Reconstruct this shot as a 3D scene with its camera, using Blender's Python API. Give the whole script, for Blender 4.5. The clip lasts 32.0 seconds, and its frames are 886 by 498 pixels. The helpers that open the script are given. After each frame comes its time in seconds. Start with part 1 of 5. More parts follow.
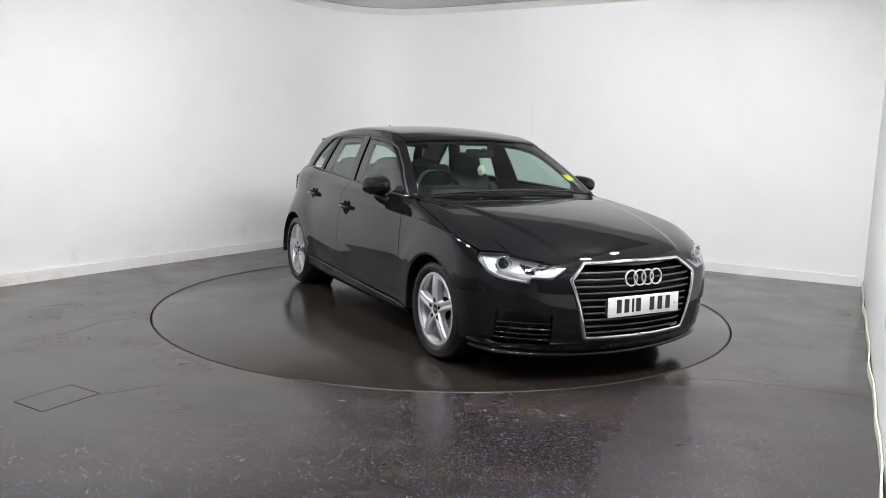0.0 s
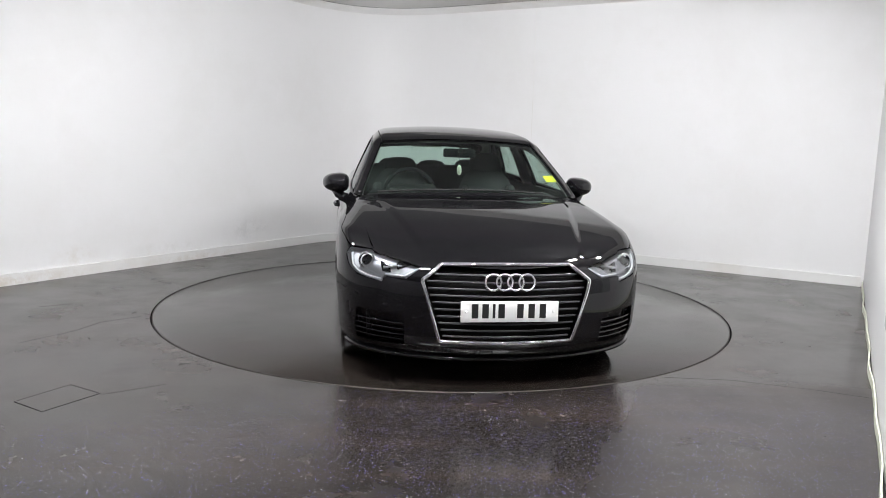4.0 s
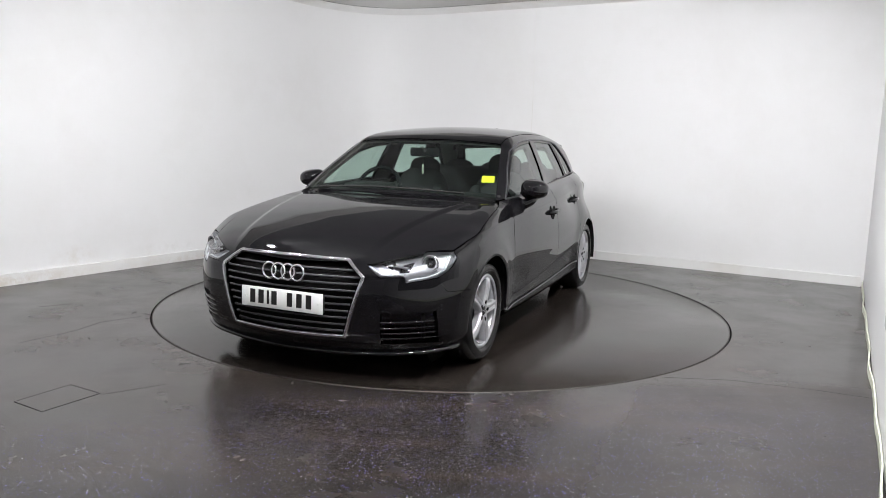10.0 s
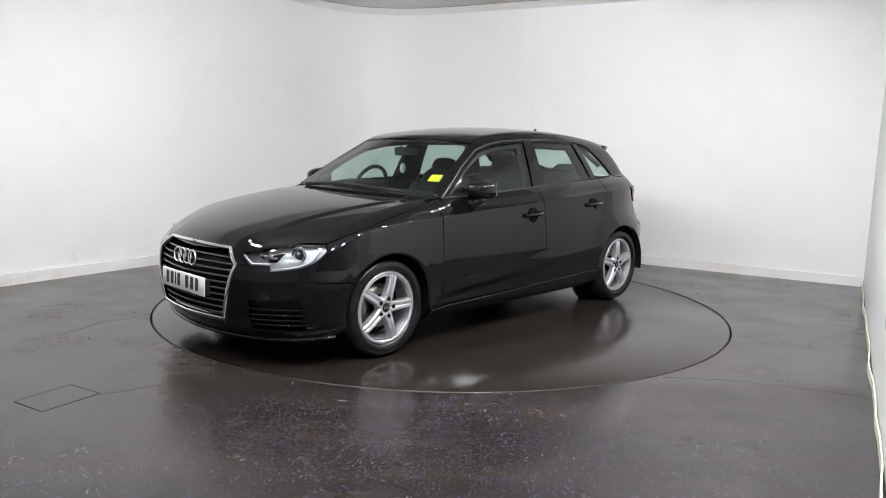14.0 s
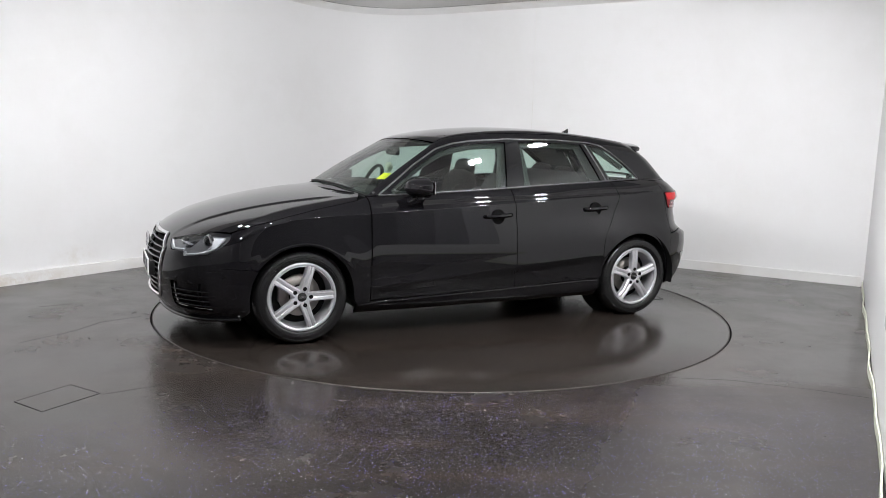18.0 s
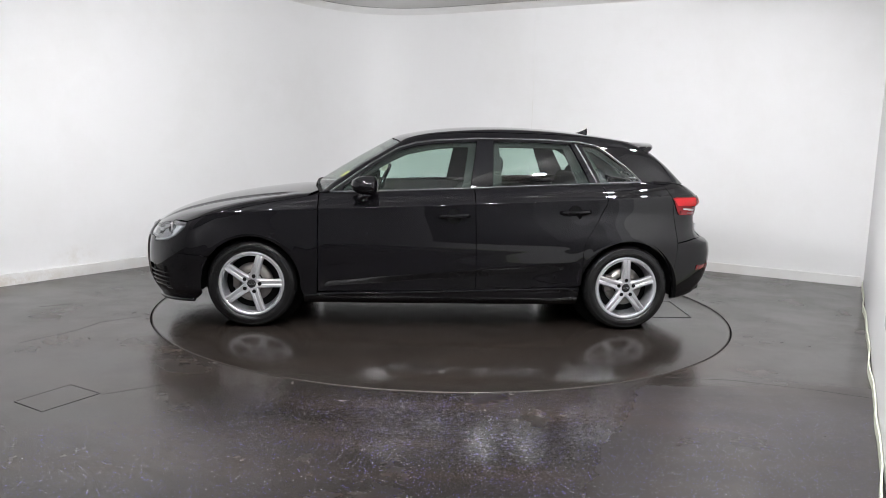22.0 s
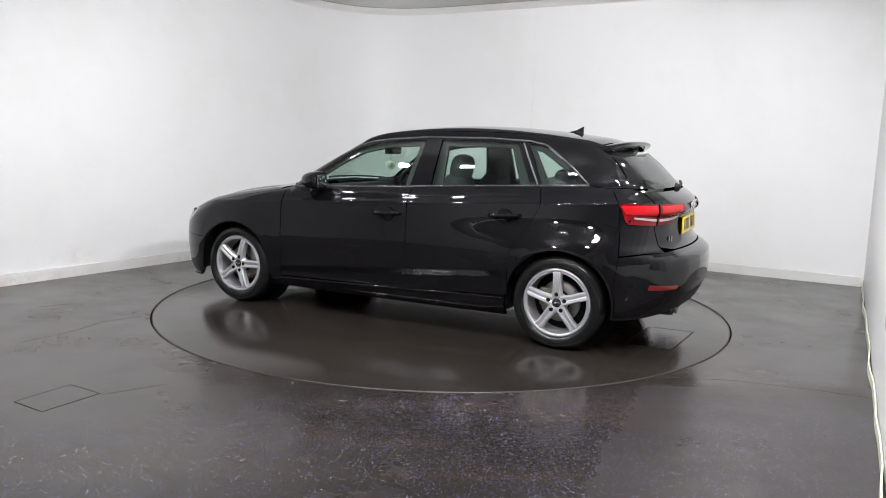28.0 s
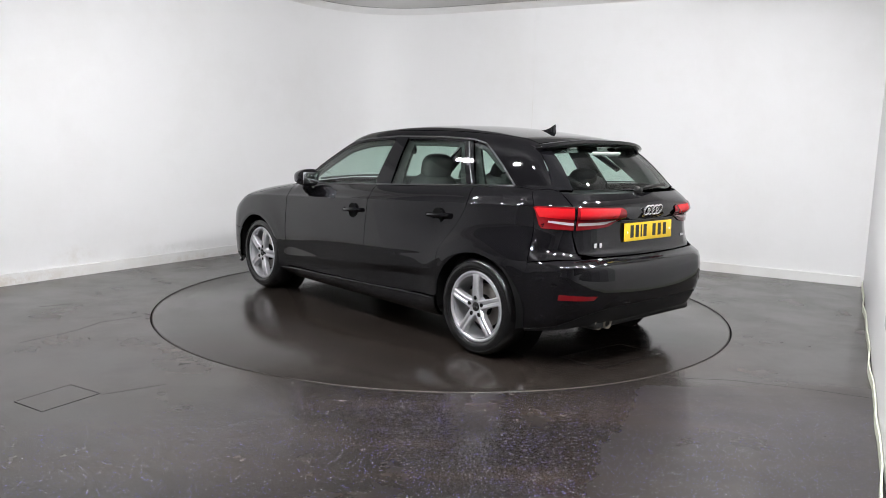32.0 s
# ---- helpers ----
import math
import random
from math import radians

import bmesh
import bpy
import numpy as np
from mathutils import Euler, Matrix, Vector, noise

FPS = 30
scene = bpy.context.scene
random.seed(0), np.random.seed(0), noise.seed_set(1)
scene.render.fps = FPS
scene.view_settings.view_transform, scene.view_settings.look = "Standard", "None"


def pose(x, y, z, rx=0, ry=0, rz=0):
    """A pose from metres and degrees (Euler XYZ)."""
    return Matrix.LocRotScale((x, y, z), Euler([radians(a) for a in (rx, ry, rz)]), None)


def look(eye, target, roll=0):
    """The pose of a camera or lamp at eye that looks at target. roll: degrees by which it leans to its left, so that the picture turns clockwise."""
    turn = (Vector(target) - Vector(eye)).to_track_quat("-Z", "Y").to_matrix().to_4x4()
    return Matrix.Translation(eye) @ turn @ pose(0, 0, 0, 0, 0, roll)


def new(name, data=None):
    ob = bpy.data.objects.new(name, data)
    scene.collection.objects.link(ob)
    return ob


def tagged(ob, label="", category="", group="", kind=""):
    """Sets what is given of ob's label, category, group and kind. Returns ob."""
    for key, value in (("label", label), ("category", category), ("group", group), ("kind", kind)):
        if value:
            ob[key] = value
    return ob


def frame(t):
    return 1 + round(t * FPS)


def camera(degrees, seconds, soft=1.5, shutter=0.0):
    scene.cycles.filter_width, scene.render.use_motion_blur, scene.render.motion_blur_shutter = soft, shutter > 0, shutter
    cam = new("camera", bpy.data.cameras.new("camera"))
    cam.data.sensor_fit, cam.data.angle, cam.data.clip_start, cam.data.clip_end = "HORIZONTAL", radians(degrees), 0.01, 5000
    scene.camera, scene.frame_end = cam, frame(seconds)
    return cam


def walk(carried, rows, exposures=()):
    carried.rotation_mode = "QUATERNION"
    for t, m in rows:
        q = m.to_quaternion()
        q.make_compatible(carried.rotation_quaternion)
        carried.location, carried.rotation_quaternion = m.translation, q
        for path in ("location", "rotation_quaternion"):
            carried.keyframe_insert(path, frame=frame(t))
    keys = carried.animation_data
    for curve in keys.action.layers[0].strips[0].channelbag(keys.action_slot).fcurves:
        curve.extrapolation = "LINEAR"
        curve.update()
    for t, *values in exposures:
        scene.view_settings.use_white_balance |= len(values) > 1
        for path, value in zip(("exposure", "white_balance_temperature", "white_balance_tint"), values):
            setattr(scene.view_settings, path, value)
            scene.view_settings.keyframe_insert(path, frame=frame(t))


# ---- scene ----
cam = camera(61.24, 32.0, soft=0.85)
EYE = (0.0, -6.037, 1.317)
STAND = look(EYE, (0.0, -6.037 + math.cos(0.14377), 1.317 - math.sin(0.14377)), 1.58)
walk(cam, [(0.0, STAND), (32.0, STAND)], [(0.0, 0.0), (32.0, 0.0)])

# the room's own axes: u runs towards the far wall, v towards the wall beside the camera
U, V = Vector((0.515, 0.857, 0.0)), Vector((0.857, -0.515, 0.0))
ROOM_H = 2.955


world = bpy.data.worlds.new("world")
scene.world = world
world.use_nodes = True
world.node_tree.nodes["Background"].inputs[0].default_value = (0.9, 0.95, 1.0, 1)
world.node_tree.nodes["Background"].inputs[1].default_value = 0.02


# ---------------------------------------------------------------- materials
def mat(name, colour, rough=0.5, metal=0.0, coat=0.0, spec=0.5, emit=0.0, bump=0.0, scale=40.0, vary=0.0):
    m = bpy.data.materials.new(name)
    m.use_nodes = True
    nt = m.node_tree
    b = nt.nodes["Principled BSDF"]
    b.inputs["Base Color"].default_value = (*colour, 1)
    b.inputs["Roughness"].default_value = rough
    b.inputs["Metallic"].default_value = metal
    b.inputs["Coat Weight"].default_value = coat
    b.inputs["Coat Roughness"].default_value = 0.02
    b.inputs["Specular IOR Level"].default_value = spec
    if emit:
        b.inputs["Emission Color"].default_value = (*colour, 1)
        b.inputs["Emission Strength"].default_value = emit
    if bump or vary:
        tc = nt.nodes.new("ShaderNodeTexCoord")
        n = nt.nodes.new("ShaderNodeTexNoise")
        n.inputs["Scale"].default_value = scale
        n.inputs["Detail"].default_value = 6
        nt.links.new(tc.outputs["Object"], n.inputs["Vector"])
        if bump:
            bp = nt.nodes.new("ShaderNodeBump")
            bp.inputs["Strength"].default_value = bump
            bp.inputs["Distance"].default_value = 0.002
            nt.links.new(n.outputs["Fac"], bp.inputs["Height"])
            nt.links.new(bp.outputs["Normal"], b.inputs["Normal"])
        if vary:
            r = nt.nodes.new("ShaderNodeMapRange")
            r.inputs["To Min"].default_value = max(0.02, rough - vary)
            r.inputs["To Max"].default_value = rough + vary
            nt.links.new(n.outputs["Fac"], r.inputs["Value"])
            nt.links.new(r.outputs["Result"], b.inputs["Roughness"])
    return m


def glass(name, tint, rough=0.0, ior=1.5):
    m = bpy.data.materials.new(name)
    m.use_nodes = True
    nt = m.node_tree
    nt.nodes.remove(nt.nodes["Principled BSDF"])
    t = nt.nodes.new("ShaderNodeBsdfTransparent")
    t.inputs[0].default_value = (*tint, 1)
    g = nt.nodes.new("ShaderNodeBsdfGlossy")
    g.inputs["Roughness"].default_value = rough
    lw = nt.nodes.new("ShaderNodeLayerWeight")
    lw.inputs["Blend"].default_value = 0.5
    pw = nt.nodes.new("ShaderNodeMath")
    pw.operation = "POWER"
    pw.inputs[1].default_value = 4.0
    f = nt.nodes.new("ShaderNodeMapRange")
    f.inputs["To Min"].default_value, f.inputs["To Max"].default_value = 0.085, 0.85
    nt.links.new(lw.outputs["Facing"], pw.inputs[0])
    nt.links.new(pw.outputs[0], f.inputs["Value"])
    mx = nt.nodes.new("ShaderNodeMixShader")
    nt.links.new(f.outputs["Result"], mx.inputs[0])
    nt.links.new(t.outputs[0], mx.inputs[1])
    nt.links.new(g.outputs[0], mx.inputs[2])
    nt.links.new(mx.outputs[0], nt.nodes["Material Output"].inputs[0])
    return m


PAINT = mat("black_paint", (0.0046, 0.0044, 0.0052), 0.03)
TRIM = mat("black_plastic", (0.011, 0.011, 0.011), 0.55, spec=0.3, bump=0.08, scale=300)
GLOSS = mat("gloss_black", (0.005, 0.005, 0.006), 0.05)
SLAT = mat("grille_plastic", (0.045, 0.045, 0.048), 0.22)
CHROME = mat("chrome", (0.82, 0.82, 0.84), 0.08, 1.0)
SATIN = mat("satin_aluminium", (0.13, 0.13, 0.135), 0.40, 1.0)
EMBLEM = mat("bright_emblem_metal", (0.85, 0.85, 0.87), 0.22, 1.0)
COWL = mat("scuttle_plastic", (0.004, 0.004, 0.004), 0.65, spec=0.15)
ALLOY = mat("silver_alloy", (0.52, 0.52, 0.54), 0.36, 0.65, 0.2)
RUBBER = mat("tyre_rubber", (0.008, 0.008, 0.0082), 0.22, spec=0.4, bump=0.12, scale=300, vary=0.06)
GLASS = glass("car_glass", (0.72, 0.85, 0.79))
CLEAR = glass("clear_lens", (0.93, 0.95, 0.96))
REDLENS = mat("red_lens", (0.15, 0.003, 0.006), 0.05)
REDBAND = mat("bright_red_lens", (0.42, 0.008, 0.012), 0.06)
REDDARK = mat("dark_red_lens", (0.16, 0.004, 0.007), 0.08, 0.0, 1.0)
WHITELENS = mat("white_lens", (0.40, 0.34, 0.35), 0.12, 0.0, 1.0)
HALO = mat("lamp_tube_and_glint_white", (0.52, 0.53, 0.55), 0.25)
CLOTH = mat("dark_cloth", (0.050, 0.050, 0.051), 0.9, bump=0.15, scale=200)
LINER = mat("interior_grey", (0.16, 0.16, 0.155), 0.85, bump=0.1, scale=150)
SEAM = mat("dark_gap", (0.006, 0.006, 0.006), 0.8, spec=0.08)
WHITEP = mat("plate_white", (0.80, 0.80, 0.78), 0.35)
YELLOWP = mat("plate_yellow", (0.80, 0.55, 0.02), 0.35)
INK = mat("plate_ink", (0.01, 0.01, 0.01), 0.4)
STICKER = mat("sticker_yellow", (0.72, 0.66, 0.03), 0.6)
EXHAUST = mat("sooty_steel", (0.24, 0.21, 0.18), 0.4, 0.9)
STEEL = mat("brake_steel", (0.30, 0.28, 0.26), 0.4, 1.0, bump=0.2, scale=80)

# the turntable's turn: seconds and the bearing of the car's nose in degrees; and where its axis stands in car space
SPIN = ((0, -60.8), (2, -71.2), (3.5, -79.0), (6, -92.2), (8, -102.7), (10, -113.2), (12, -123.6), (14, -134.0), (17, -149.8), (19, -160.2),
        (21, -170.4), (23, -180.6), (25, -190.8), (28, -206.5), (30, -217.0), (32, -227.4))
CAR_OFF = (-0.0652, -0.0283)
TABLE_HATCH = ((-1.615, 0.468), (-1.925, 0.458), (-1.975, -0.122), (-1.665, -0.102))


# ---------------------------------------------------------------- mesh helpers
def part(name, mesh, material, parent=None, label=""):
    ob = new(name, mesh)
    if material:
        mesh.materials.append(material)
    ob.parent = parent
    if label:
        ob["label"] = label
    return ob


def smooth(mesh):
    mesh.polygons.foreach_set("use_smooth", [True] * len(mesh.polygons))
    return mesh


def to_mesh(name, verts, faces, flat=False):
    me = bpy.data.meshes.new(name)
    me.from_pydata([tuple(map(float, v)) for v in verts], [], faces)
    me.validate()
    if not flat:
        smooth(me)
    return me


def box(name, size, at=(0, 0, 0), bevel=0.0, turn=None, seg=2):
    bm = bmesh.new()
    bmesh.ops.create_cube(bm, size=1.0)
    bmesh.ops.scale(bm, vec=size, verts=bm.verts)
    if bevel:
        bmesh.ops.bevel(bm, geom=list(bm.edges), offset=bevel, segments=seg, affect="EDGES", profile=0.5)
    if turn is not None:
        bmesh.ops.transform(bm, matrix=turn, verts=bm.verts)
    bmesh.ops.translate(bm, vec=at, verts=bm.verts)
    me = bpy.data.meshes.new(name)
    bm.to_mesh(me)
    bm.free()
    if bevel:
        smooth(me)
    return me


def lathe(name, profile, n=48, axis="y", at=(0, 0, 0), close=False):
    """profile: rows of (radius, distance along the axis)."""
    vs, fs, k = [], [], len(profile)
    for i in range(n):
        a = 2 * math.pi * i / n
        for r, d in profile:
            if axis == "y":
                vs.append((r * math.cos(a) + at[0], d + at[1], r * math.sin(a) + at[2]))
            elif axis == "z":
                vs.append((r * math.cos(a) + at[0], r * math.sin(a) + at[1], d + at[2]))
            else:
                vs.append((d + at[0], r * math.cos(a) + at[1], r * math.sin(a) + at[2]))
    m = k if close else k - 1
    for i in range(n):
        j = (i + 1) % n
        for q in range(m):
            p = (q + 1) % k
            fs.append((i * k + q, i * k + p, j * k + p, j * k + q))
    return to_mesh(name, vs, fs)


def tube(name, pts, r, n=8, closed=False):
    pts = [Vector(p) for p in pts]
    vs, fs, m = [], [], len(pts)
    for i, p in enumerate(pts):
        a = pts[(i - 1) % m] if closed or i else pts[0]
        b = pts[(i + 1) % m] if closed or i < m - 1 else pts[-1]
        t = (b - a).normalized()
        s = t.cross(Vector((0.13, 0.21, 0.97))).normalized()
        w = t.cross(s)
        for q in range(n):
            g = 2 * math.pi * q / n
            vs.append(p + (s * math.cos(g) + w * math.sin(g)) * r)
    for i in range(m if closed else m - 1):
        j = (i + 1) % m
        for q in range(n):
            fs.append((i * n + q, i * n + (q + 1) % n, j * n + (q + 1) % n, j * n + q))
    if not closed:
        fs.append(tuple(range(n))[::-1])
        fs.append(tuple((m - 1) * n + q for q in range(n)))
    return to_mesh(name, vs, fs)


# ---------------------------------------------------------------- the shape of the car's body
# car space: x forward, y to its left, z up; the origin lies on the ground midway between the axles
AXLE_F, AXLE_R, HUB_Z, TYRE_R = 1.3185, -1.3185, 0.305, 0.308


def curve(*knots):
    """A smooth curve through the knots (place, value); straight beyond the ends."""
    k = np.array(sorted(knots), float)
    X, Y = k[:, 0], k[:, 1]
    d = np.diff(Y) / np.diff(X)
    m = np.empty(len(X))
    m[0], m[-1] = d[0], d[-1]
    h = np.diff(X)
    m[1:-1] = (d[:-1] * h[1:] + d[1:] * h[:-1]) / (h[1:] + h[:-1])

    def f(x):
        x = np.asarray(x, float)
        i = np.clip(np.searchsorted(X, x) - 1, 0, len(X) - 2)
        t = (x - X[i]) / h[i]
        tc = np.clip(t, 0, 1)
        a = (1 + 2 * tc) * (1 - tc) ** 2 * Y[i] + tc * (1 - tc) ** 2 * h[i] * m[i]
        b = tc * tc * (3 - 2 * tc) * Y[i + 1] + tc * tc * (tc - 1) * h[i] * m[i + 1]
        return a + b + np.where(t < 0, t * h[i] * m[i], 0) + np.where(t > 1, (t - 1) * h[i] * m[i + 1], 0)

    return f


def step(e0, e1, x):
    t = np.clip((x - e0) / (e1 - e0), 0, 1)
    return t * t * (3 - 2 * t)


top_mid = curve((2.3, 0.50), (2.2, 0.61), (2.12, 0.68), (2.04, 0.73), (1.9, 0.79), (1.7, 0.85), (1.45, 0.9), (1.2, 0.932), (1.05, 0.947), (1.0, 0.953),
                (0.96, 0.962), (0.935, 0.981), (0.79, 1.078), (0.56, 1.218), (0.42, 1.298), (0.34, 1.340), (0.22, 1.372), (0.08, 1.397), (-0.1, 1.418), (-0.33, 1.432),
                (-0.58, 1.434), (-0.8, 1.427), (-1.0, 1.412), (-1.25, 1.386), (-1.5, 1.352), (-1.7, 1.31), (-2.2, 1.2))
crown = curve((2.2, 0.16), (1.9, 0.12), (1.4, 0.06), (1.05, 0.03), (0.8, 0.02), (0.4, 0.055), (0.1, 0.09), (-0.6, 0.10), (-1.5, 0.12), (-2.0, 0.2))
shoulder = curve((2.1, 0.80), (1.85, 0.872), (1.6, 0.886), (1.3, 0.890), (0.9, 0.882), (0.4, 0.888), (0.0, 0.889), (-0.6, 0.882), (-1.0, 0.872), (-1.3, 0.868), (-1.5, 0.848), (-1.65, 0.815), (-1.9, 0.73), (-2.1, 0.65))
taper = curve((0.6, 0.0), (0.3, 0.002), (0.0, 0.008), (-0.5, 0.024), (-0.93, 0.050), (-1.3, 0.060), (-1.6, 0.066), (-2.1, 0.08))
side_z = curve((0.13, -0.13), (0.17, -0.085), (0.21, -0.045), (0.25, -0.022), (0.30, -0.019), (0.4, -0.013), (0.49, -0.004), (0.56, 0.0), (0.64, -0.001), (0.72, -0.0045), (0.80, -0.0105), (0.87, -0.0175),
               (0.885, -0.020), (0.90, -0.033), (0.95, -0.060), (1.0, -0.090), (1.1, -0.14), (1.3, -0.24))
belt_w = curve((1.1, 0.76), (0.85, 0.79), (0.5, 0.797), (0.1, 0.785), (-0.17, 0.766), (-0.4, 0.742), (-0.8, 0.714), (-1.05, 0.695), (-1.45, 0.660), (-1.6, 0.638), (-1.8, 0.59), (-2.1, 0.5))
belt_z = curve((1.0, 0.935), (0.78, 0.944), (0.5, 0.957), (-0.125, 0.988), (-0.5, 1.01), (-0.9, 1.033), (-1.4, 1.055), (-1.9, 1.07))
nose_x = curve((0.12, 2.02), (0.17, 2.09), (0.22, 2.135), (0.27, 2.165), (0.35, 2.182), (0.45, 2.19), (0.55, 2.185), (0.62, 2.172), (0.68, 2.142), (0.72, 2.105), (0.78, 2.03), (0.9, 1.8))
tail_x = curve((0.15, -1.93), (0.2, -1.99), (0.28, -2.05), (0.38, -2.10), (0.48, -2.12), (0.58, -2.118), (0.63, -2.10), (0.66, -2.045), (0.69, -2.01), (0.75, -1.990),
               (0.86, -1.984), (0.885, -1.988), (0.903, -2.010), (0.93, -2.008), (0.98, -1.972), (1.04, -1.888), (1.12, -1.80), (1.2, -1.712), (1.3, -1.585), (1.36, -1.50))


def smax(a, b, k):
    h = np.maximum(k - np.abs(a - b), 0) / k
    return np.maximum(a, b) + h * h * k * 0.25


def half_width(x, z):
    zt = 0.838 + (0.863 - x) * 0.049 - 0.886
    zz = z - zt * step(0.55, 0.75, z)
    w = shoulder(x) + side_z(zz) - taper(x) * step(0.60, 0.86, z)
    zl = 0.344 + (0.84 - x) * 0.082
    mid = step(1.0, 0.75, x) * step(-1.0, -0.8, x)
    below, over = (0.5 * (q + np.sqrt(q * q + 0.006 ** 2)) for q in (zl - z, z - zl))
    w = w - 0.022 * mid * np.clip(below / 0.05, 0, 1) * step(0.2, 0.27, z)
    w = w + 0.0075 * mid * np.clip(1 - over / 0.10, 0, 1) ** 1.4 * step(0.2, 0.27, z)
    for ax in (AXLE_F, AXLE_R):
        r = np.hypot(x - ax, z - HUB_Z)
        w = w + (0.005 * np.exp(-((r - 0.35) / 0.03) ** 2) + (0.009 if ax > 0 else 0.011) * np.exp(-((r - 0.40) / 0.09) ** 2)) * step(0.15, 0.3, z)
    d = z - belt_z(x)
    g = belt_w(x) - np.where(d > 0, 0.30, 1.6) * d - 0.38 * np.maximum(d, 0) ** 2
    return -smax(-w, -g, 0.035)


def body(p):
    """Below zero inside the body, above zero outside."""
    x, y, z = p[..., 0], np.abs(p[..., 1]), p[..., 2]
    xs = x + 0.22 * y * y * step(1.15, 0.95, x) * step(0.1, 0.35, x)
    top = top_mid(xs) - crown(x) * y * y
    yc = 0.40 + (2.05 - x) * 0.2
    top = top - 0.010 * step(0.0, 0.05, y - yc) * step(1.0, 1.15, x) * step(2.12, 1.9, x)
    f = smax(y - half_width(x, z), (z - top) * 0.9, 0.07)
    nx = nose_x(z) - 0.36 * y * y - 1.2 * np.maximum(y - 0.55, 0) ** 2
    f = smax(f, (x - nx) * 0.9, 0.10)
    tx = tail_x(z) + 0.014 + 0.20 * y * y + 1.1 * np.maximum(y - 0.45, 0) ** 2
    return smax(f, (tx - x) * 0.8, 0.08)


def gradient(p):
    e, g = 2e-4, np.empty_like(p)
    for k in range(3):
        o = np.zeros(3)
        o[k] = e
        g[..., k] = (body(p + o) - body(p - o)) / (2 * e)
    return g


def normal(p):
    g = gradient(p)
    return g / np.maximum(np.linalg.norm(g, axis=-1, keepdims=True), 1e-9)


def snap(p, n=12):
    """Moves points along the slope on to the body's skin."""
    p = np.array(p, float)
    for _ in range(n):
        g = gradient(p)
        p = p - np.clip(body(p) / np.maximum((g * g).sum(-1), 1e-6), -0.05, 0.05)[..., None] * g
    return p


def cast(p, axis, lo, hi):
    """Where lines along an axis meet the skin."""
    p = np.array(p, float)
    a, b = np.full(len(p), lo), np.full(len(p), hi)
    for _ in range(34):
        m = (a + b) / 2
        p[:, axis] = m
        out = body(p) > 0
        a, b = np.where(out, a, m), np.where(out, m, b)
    return p


def dense(pts, n=24):
    """Resamples a broken line evenly, keeping its corners close."""
    pts = np.array(pts, float)
    d = np.r_[0, np.cumsum(np.linalg.norm(np.diff(pts, axis=0), axis=1))]
    s = np.linspace(0, d[-1], n)
    return np.stack([np.interp(s, d, pts[:, k]) for k in range(pts.shape[1])], -1)


def side(*xz, n=24):
    q = dense(xz, n)
    return cast(np.c_[q[:, 0], 0 * q[:, 0], q[:, 1]], 1, 0.05, 1.3)


def above(*xy, n=24):
    q = dense(xy, n)
    return cast(np.c_[q[:, 0], q[:, 1], 0 * q[:, 0]], 2, 0.5, 2.0)


def ahead(*yz, n=24):
    q = dense(yz, n)
    return cast(np.c_[0 * q[:, 0], q[:, 0], q[:, 1]], 0, 0.9, 2.6)


def behind(*yz, n=24):
    q = dense(yz, n)
    return cast(np.c_[0 * q[:, 0], q[:, 0], q[:, 1]], 0, -0.9, -2.6)


def arc(ax, r, a0, a1, n=20):
    return [(ax + r * math.cos(radians(a0 + (a1 - a0) * i / n)), HUB_Z + r * math.sin(radians(a0 + (a1 - a0) * i / n))) for i in range(n + 1)]


def one(p):
    return p[0]


def S(x, z):
    """A point of the skin seen from the side."""
    return one(cast([[x, 0, z]], 1, 0.05, 1.3))


def F(y, z):
    """A point of the skin seen from ahead."""
    return one(cast([[0, y, z]], 0, 0.9, 2.6))


def B(y, z):
    """A point of the skin seen from behind."""
    return one(cast([[0, y, z]], 0, -0.9, -2.6))


def round_end(cx, pts, n):
    """A line on the skin round the nose or the tail, swept about an upright axis at cx."""
    pts = np.array(pts)
    sg = 1 if cx > 0 else -1
    q = np.c_[np.arctan2(pts[:, 1], (pts[:, 0] - cx) * sg), pts[:, 2]]
    w = np.concatenate([dense(q[k:k + 2] * (1.0, 1.0), max(2, int(n / (len(q) - 1)) + 1))[(0 if k == 0 else 1):] for k in range(len(q) - 1)])
    a, b = np.full(len(w), 0.1), np.full(len(w), 1.6)
    way = np.c_[np.cos(w[:, 0]) * sg, np.sin(w[:, 0])]
    p = np.c_[w[:, 0], w[:, 0], w[:, 1]]
    for _ in range(34):
        m = (a + b) / 2
        p[:, 0], p[:, 1] = cx + way[:, 0] * m, way[:, 1] * m
        out = body(p) > 0
        a, b = np.where(out, a, m), np.where(out, m, b)
    return dense(p, n)


def nose(*pts, n=30):
    return round_end(1.15, pts, n)


def tail(*pts, n=30):
    return round_end(-1.15, pts, n)


def join(*curves):
    return np.concatenate([np.asarray(c) for c in curves])


def even(c, n):
    return dense(c, n)


